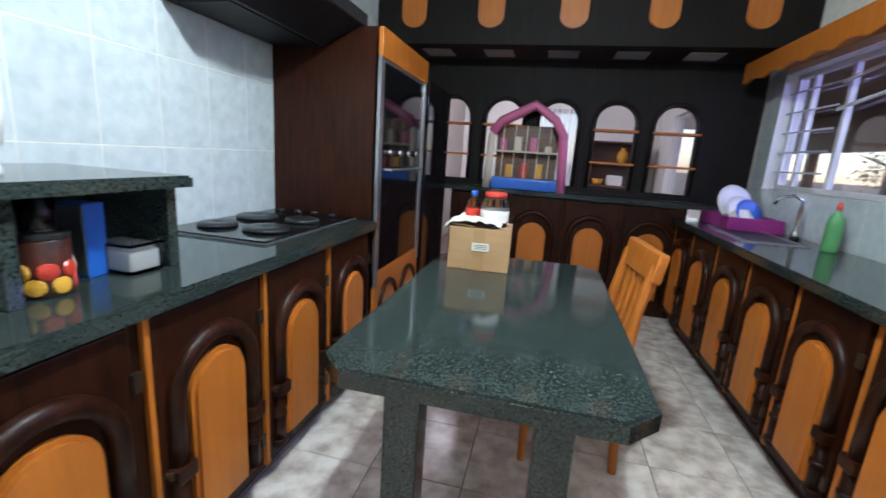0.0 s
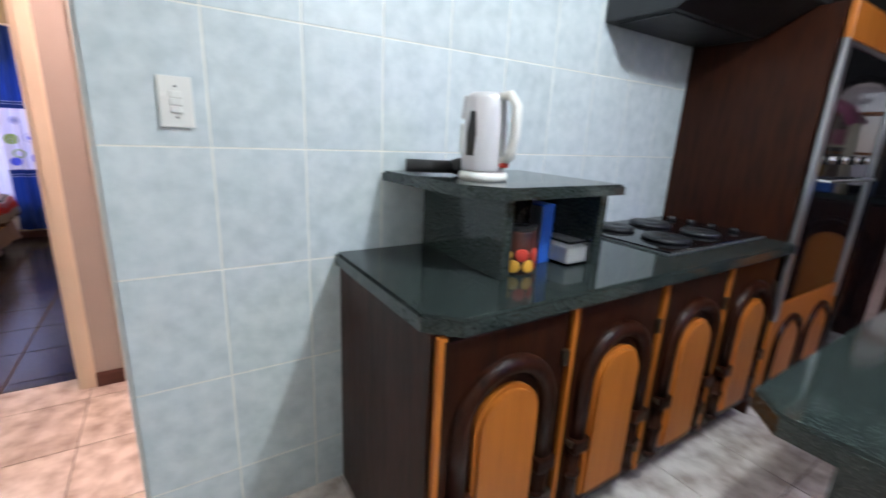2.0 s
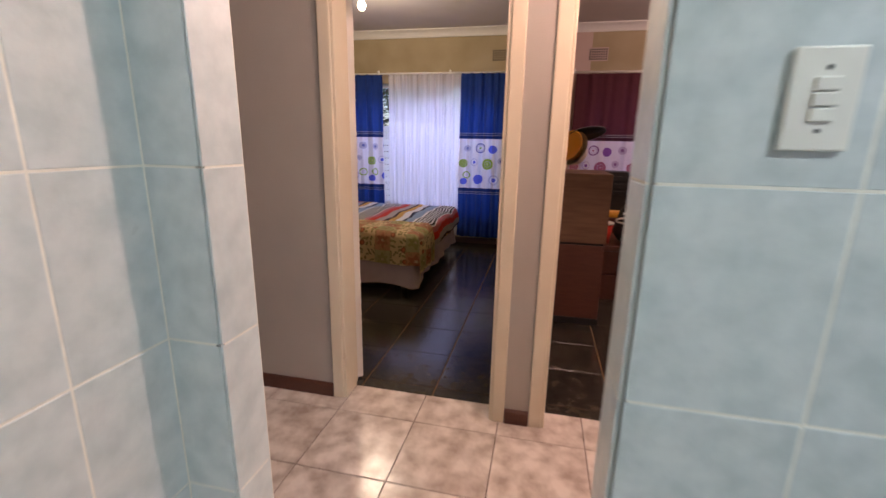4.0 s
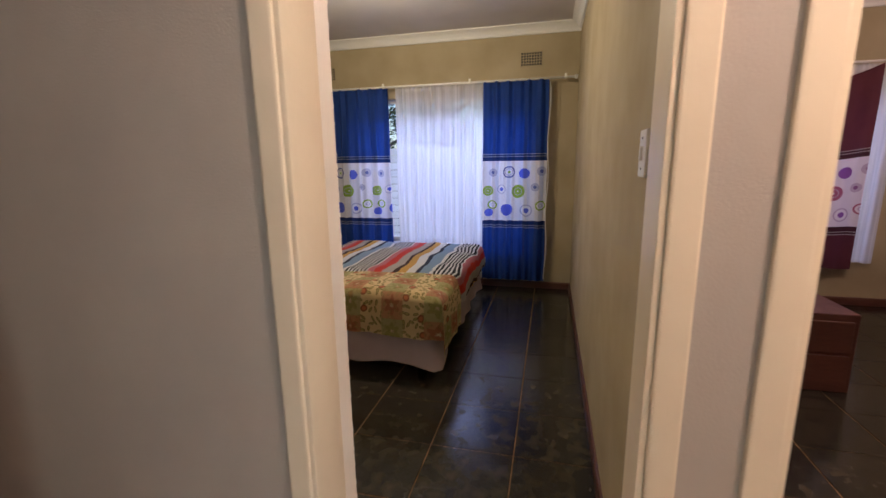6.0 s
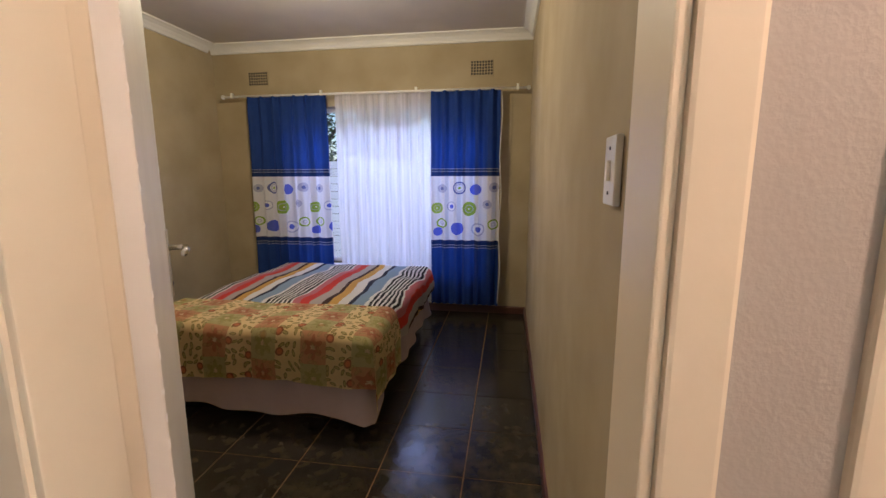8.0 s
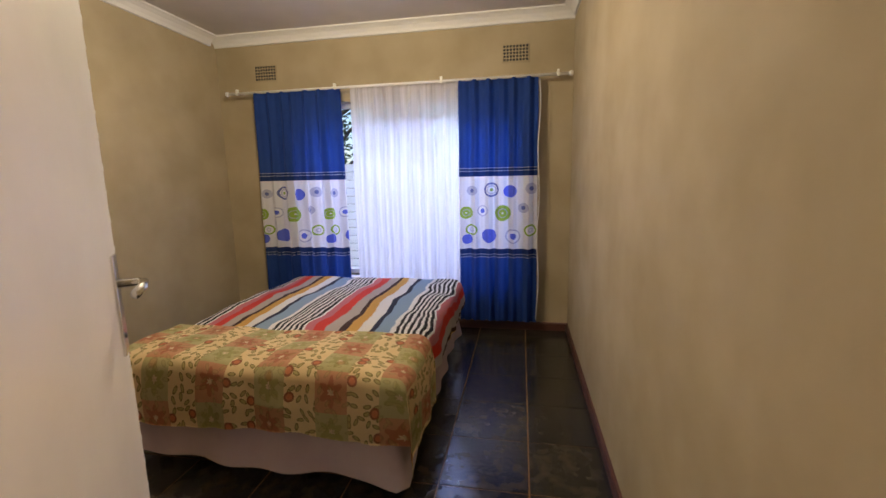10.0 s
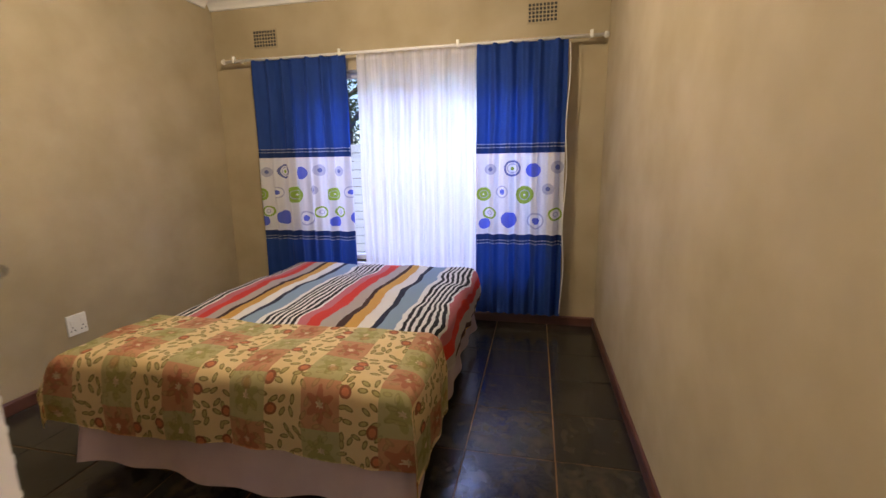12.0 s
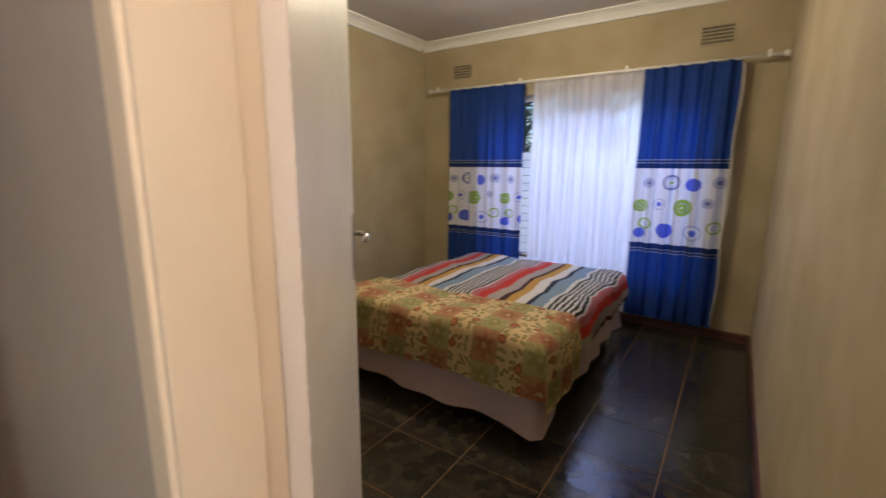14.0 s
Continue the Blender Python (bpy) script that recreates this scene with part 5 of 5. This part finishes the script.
def rod(name, y0, y1, z, label):
    t = thing(name, -4.67, 0, z, label=label, category="curtain rod")
    part("pole", tube([(0, y0, 0), (0, y1, 0)], 0.011, 10), WHITE_PAINT, t, smooth=True)
    for y, s in ((y0, -1), (y1, 1)):
        part("finial", tube([(0, y, 0), (0, y + s * 0.006, 0), (0, y + s * 0.02, 0), (0, y + s * 0.03, 0)], [0.012, 0.02, 0.02, 0.012], 12), WHITE_PAINT, t, smooth=True)
    for k in range(4):
        y = y0 + 0.08 + (y1 - y0 - 0.16) * k / 3
        part("bracket", add(tube([(-0.108, y, 0.012), (0, y, 0.012)], 0.006, 8), box(-0.012, 0.012, y - 0.010, y + 0.010, -0.014, 0.035, 0.003)), WHITE_PLASTIC, t, "white rod bracket")
    return t


rod("curtain_rod", -3.42, -0.56, 2.065, "cream curtain rod on white brackets")
rod("curtain_rod", -0.2, 2.2, 2.05, "cream curtain rod on white brackets")


def air_vent(y, z, mat):
    t = thing("air_vent", -4.78, y, z, label="pierced plaster air vent set high in the wall", category="air vent")
    part("plate", box(0.0005, 0.006, -0.105, 0.105, -0.07, 0.07, 0.002), mat, t)
    holes = bmesh.new()
    for i in range(8):
        for j in range(5):
            yy, zz = -0.0875 + i * 0.025, -0.05 + j * 0.025
            box(0.0062, 0.0075, yy - 0.0085, yy + 0.0085, zz - 0.0085, zz + 0.0085, bm=holes)
    part("holes", holes, BLACK_PLASTIC, t, "rows of small square holes")


air_vent(-0.96, 2.265, PLASTER)
air_vent(-3.12, 2.245, PLASTER)
air_vent(0.12, 2.25, ROSE_PAINT)


def ceiling_lamp(x, y, bulb, label, short=0.0):
    """A bulb on a flex; short takes that much off the flex."""
    t = thing("ceiling_lamp", x, y, H, label=label, category="ceiling lamp")
    part("rose", lathe([(0.055, -0.001), (0.055, -0.02), (0.03, -0.035), (0.022, -0.05)], 20), WHITE_PLASTIC, t, smooth=True)
    part("flex", tube([(0, 0, -0.045), (0, 0, -0.13 + short)], 0.004, 8), WHITE_PLASTIC, t)
    part("lamp_holder", move(lathe([(0.01, -0.12), (0.019, -0.125), (0.019, -0.165), (0.016, -0.17)], 16), 0, 0, short), WHITE_PLASTIC, t, smooth=True)
    b = part("bulb", move(lathe([(0.012, -0.17), (0.02, -0.18), (0.034, -0.205), (0.034, -0.225), (0.022, -0.248), (0.006, -0.255)], 20), 0, 0, short), bulb, t, "glowing bulb", True)
    b.visible_shadow = False


ceiling_lamp(-3.03, -1.95, BULB, "bare warm bulb in a white ceiling rose")
ceiling_lamp(-0.60, 0.12, BULB, "bare warm bulb in a white ceiling rose", 0.07)
ceiling_lamp(-3.0, 1.1, BULB, "bare warm bulb in a white ceiling rose")
ceiling_lamp(1.42, 0.92, COOL_BULB, "unseen bare cool white bulb in a ceiling rose")
# unseen fitting added to go with the dining room's fill light
ceiling_lamp(0.5, 5.3, COOL_BULB, "unseen bare cool white bulb in a ceiling rose")

single("pull_string", tube([(-4.655, -0.775 + 0.008 * math.sin(k * 0.9), 2.03 - 0.1 * k) for k in range(20)], 0.004, 6), WHITE_PLASTIC, "thin white pull string hanging beside the curtain", "string", smooth=True)

# ---- spare room ----


def chest():
    t = thing("storage_chest", -2.66, -0.16, 0, label="dark cabinet with a brown wooden case on it", category="cabinet")
    part("base", box(-0.26, 0.26, -0.21, 0.22, 0, 0.585, 0.004), SKIRT_RED, t)
    part("plinth", box(-0.255, 0.265, -0.205, 0.225, 0.0, 0.05, 0.003), BLACK_PLASTIC, t)
    part("case", box(-0.27, 0.26, -0.21, 0.225, 0.60, 1.075, 0.006), BROWN_WOOD, t, "brown grained wooden case")
    part("gap", box(-0.25, 0.25, -0.2, 0.21, 0.585, 0.60), BLACK_PLASTIC, t)


chest()
bs1 = thing("basin", -2.56, -0.14, 1.115, 0, "cream and yellow plastic basins leaning together", "basin")
bs1.matrix_world = pose(-2.58, -0.16, 1.19, 62, 20, 40)
part("outer_bowl", lathe([(0.07, 0), (0.075, 0.004), (0.12, 0.10), (0.13, 0.105), (0.12, 0.10), (0.06, 0.008)], 28), BASIN, bs1, smooth=True)
part("inner_bowl", lathe([(0.06, 0.05), (0.065, 0.054), (0.105, 0.14), (0.115, 0.145), (0.10, 0.135), (0.05, 0.06)], 28), YELLOW, bs1, "yellow inner bowl", True)
lid = thing("pot_lid", -2.62, -0.12, 1.36, label="dark pan lid propped on the basins", category="lid")
lid.matrix_world = pose(-2.62, -0.12, 1.33, 12, -18, 0)
part("dome", lathe([(0.14, 0), (0.14, 0.006), (0.11, 0.02), (0.02, 0.03)], 28), DARK_METAL, lid, smooth=True)
part("knob", lathe([(0.008, 0.03), (0.018, 0.045), (0.014, 0.052)], 14), BLACK_PLASTIC, lid, smooth=True)
dr = thing("drawer_chest", -3.3, 0.42, 0, label="low red-brown chest of drawers", category="drawers")
part("body", box(-0.3, 0.3, -0.36, 0.5, 0, 0.46, 0.005), SKIRT_RED, dr)
for k in range(2):
    d_ = part("drawer", box(0.3, 0.318, -0.33, 0.47, 0.04 + 0.2 * k, 0.22 + 0.2 * k, 0.004), SKIRT_RED, dr)
    part("knob", move(lathe([(0.012, 0), (0.018, 0.02)], 12), 0.318, 0.07, 0.13 + 0.2 * k, 0, 90, 0), BLACK_PLASTIC, d_)


def lump(name, x, y, z, sx, sy, sz, mat, label, category, seed):
    bm = bmesh.new()
    bmesh.ops.create_icosphere(bm, subdivisions=4, radius=1)
    for v in bm.verts:
        k = 1 + 0.22 * noise.noise(v.co * 1.6 + Vector((seed, 0, 0))) + 0.08 * noise.noise(v.co * 5)
        v.co = Vector((v.co.x * sx * k, v.co.y * sy * k, max(-sz * 0.75, v.co.z * sz * k)))
    ob = single(name, bm, mat, label, category, smooth=True)
    ob.location = (x, y, z + sz * 0.75)
    return ob


lump("bag", -3.2, 0.50, 0.461, 0.22, 0.26, 0.20, BLACK_CLOTH, "black cloth bag slumped on the drawers", "bag", 3)
single("cable", tube([(-2.985, 0.30 + 0.09 * math.cos(a / 3), 0.66 + 0.03 * math.sin(a / 3) + 0.002 * a) for a in range(26)], 0.008, 8), WHITE_PLASTIC, "white cable loop hanging on the bag", "cable", smooth=True)
bk = thing("bucket", -3.15, 0.13, 0.461, label="red bucket with a white rim on the drawers", category="bucket")
part("body", lathe([(0.07, 0), (0.09, 0.16), (0.086, 0.16), (0.066, 0.004)], 24), RED, bk, smooth=True)
part("rim", lathe([(0.094, 0.16), (0.096, 0.172), (0.088, 0.175), (0.086, 0.162)], 24), WHITE_PLASTIC, bk, "white rim", True)
for k, (cy, cz) in enumerate(((0.30, 0.92), (0.72, 0.86))):
    c_ = thing("crate", -3.9, cy, 0.0, label="black plastic crate with slatted sides", category="crate", group="black crates by the window")
    part("body", box(-0.14, 0.14, -0.13, 0.13, 0.0, cz + 0.1, 0.008), BLACK_PLASTIC, c_)
    for j in range(3):
        part("slat", box(0.14, 0.152, -0.12, 0.12, cz - 0.12 + 0.07 * j, cz - 0.08 + 0.07 * j, 0.003), BLACK_PLASTIC, c_)
single("towel", box(-3.75, -3.62, 0.10, 0.62, 0.60, 0.66, 0.02, seg=3), YELLOW, "folded yellow towel on a box", "towel")
single("storage_box", box(-3.76, -3.61, 0.10, 0.62, 0.0, 0.60, 0.005), SKIRT_RED, "red-brown box against the crates", "box")

curtain_bm = sheet(lambda u, v: (1.2 + 0.85 * u, 7.55 + 0.02 * math.sin(u * 60), 0.45 + 1.65 * v), 90, 4)
single("net_curtain", curtain_bm, SHEER, "sheer net curtain over the dining room window", "net curtain", smooth=True)

# ---- tiles ----
TILE_CACHE = {}


def tile_mesh(w, h, d, mat, round_to=0.0015):
    key = (round(w, 3), round(h, 3), d, mat.name)
    if key not in TILE_CACHE:
        bm = bmesh.new()
        b = round_to
        lo = [bm.verts.new((sx * w / 2, sy * h / 2, 0)) for sx, sy in ((-1, -1), (1, -1), (1, 1), (-1, 1))]
        mi = [bm.verts.new((sx * w / 2, sy * h / 2, d - b)) for sx, sy in ((-1, -1), (1, -1), (1, 1), (-1, 1))]
        hi = [bm.verts.new((sx * (w / 2 - b), sy * (h / 2 - b), d)) for sx, sy in ((-1, -1), (1, -1), (1, 1), (-1, 1))]
        bm.faces.new(hi)
        for a, c in ((lo, mi), (mi, hi)):
            for i in range(4):
                bm.faces.new((a[i], a[(i + 1) % 4], c[(i + 1) % 4], c[i]))
        TILE_CACHE[key] = finish(bm, "tile", mat)
    return TILE_CACHE[key]


def cells(lo, hi, joint, pitch):
    """Cuts lo..hi at the joints of a regular pattern."""
    k = math.floor((lo - joint) / pitch) + 1
    cuts = [lo]
    while joint + k * pitch < hi - 0.004:
        if joint + k * pitch > lo + 0.004:
            cuts.append(joint + k * pitch)
        k += 1
    return list(zip(cuts, cuts[1:] + [hi]))


def lay(parent_name, place, us, vs, mat, gap, depth):
    """Tiles the cells us by vs; place(u, v) gives each tile's pose."""
    parent = bpy.data.objects[parent_name]
    inv = parent.matrix_world.inverted()
    for a, b in us:
        for c, d in vs:
            o = new("tile", tile_mesh(b - a - gap, d - c - gap, depth, mat))
            o.parent = parent
            o.matrix_local = inv @ place((a + b) / 2, (c + d) / 2)


ROWS = cells(0.0, H, 0.185, 0.3405)
# grout beds behind the wall tiles
for nm, b in (("grout_west", (-0.008, -0.001, -0.241, 4.1, 0, H)), ("grout_stub", (-0.008, -0.001, -1.108, -0.991, 0, H)), ("grout_south", (-0.001, 3.1, -1.108, -1.101, 0, H)), ("grout_jamb_1", (-0.112, -0.008, -0.985, -0.978, 0, H)), ("grout_jamb_2", (-0.125, -0.008, -0.254, -0.247, 0, H)), ("grout_east", (3.101, 3.108, 0.0, 4.1, 0.884, 1.165)), ("grout_east_end", (3.101, 3.108, 3.9, 4.1, 1.165, H)), ("grout_east_top", (3.101, 3.108, 0.0, 3.9, 1.99, H)), ("grout_east_low", (3.101, 3.108, -1.1, 0.0, 0, H))):
    tagged(single(nm, box(*b), GROUT), "pale grey grout bed of the wall tiles", "tiling", kind="structure")
lay("grout_west", lambda u, v: pose(-0.0045, u, v, 90, 0, 90), cells(-0.247, 4.1, 0.0, 0.247), ROWS, WALL_TILE, 0.0035, 0.0045)
lay("grout_stub", lambda u, v: pose(-0.0045, u, v, 90, 0, 90), [(-1.102, -0.982)], ROWS, WALL_TILE, 0.0035, 0.0045)
lay("grout_south", lambda u, v: pose(u, -1.1045, v, 90, 0, 180), cells(0.0, 3.1, 0.186, 0.247), ROWS, WALL_TILE, 0.0035, 0.0045)
lay("grout_jamb_1", lambda u, v: pose(u, -0.9815, v, 90, 0, 180), [(-0.112, 0.0)], ROWS, WALL_TILE, 0.0035, 0.0045)
lay("grout_jamb_2", lambda u, v: pose(u, -0.2505, v, 90, 0, 0), [(-0.125, 0.0)], ROWS, WALL_TILE, 0.0035, 0.0045)
lay("grout_east", lambda u, v: pose(3.1045, u, v, 90, 0, -90), cells(0.6, 4.1, 0.0, 0.247), [(0.884, 1.165)], WALL_TILE, 0.0035, 0.0045)
lay("grout_east_end", lambda u, v: pose(3.1045, u, v, 90, 0, -90), [(3.9, 4.1)], cells(1.165, H, 1.206, 0.3405), WALL_TILE, 0.0035, 0.0045)
lay("floor_kitchen", lambda u, v: pose(u, v, -0.0045), cells(-0.02, 3.1, 0.54, 0.377), cells(-1.1, 4.3, 1.47, 0.377), FLOOR_TILE, 0.004, 0.0045)
lay("floor_hall", lambda u, v: pose(u, v, -0.0045), cells(-1.25, -0.02, -1.025, 0.375), cells(-2.2, 1.6, -0.895, 0.38), FLOOR_TILE, 0.004, 0.0045)
lay("floor_bedroom", lambda u, v: pose(u, v, -0.0045), cells(-4.78, -1.25, -3.5, 0.362), cells(-3.59, -0.515, -1.25, 0.385), DARK_TILE, 0.006, 0.0045)
lay("floor_spare_room", lambda u, v: pose(u, v, -0.0045), cells(-4.78, -1.25, -3.5, 0.362), cells(-0.385, 2.6, 0.02, 0.385), DARK_TILE, 0.006, 0.0045)
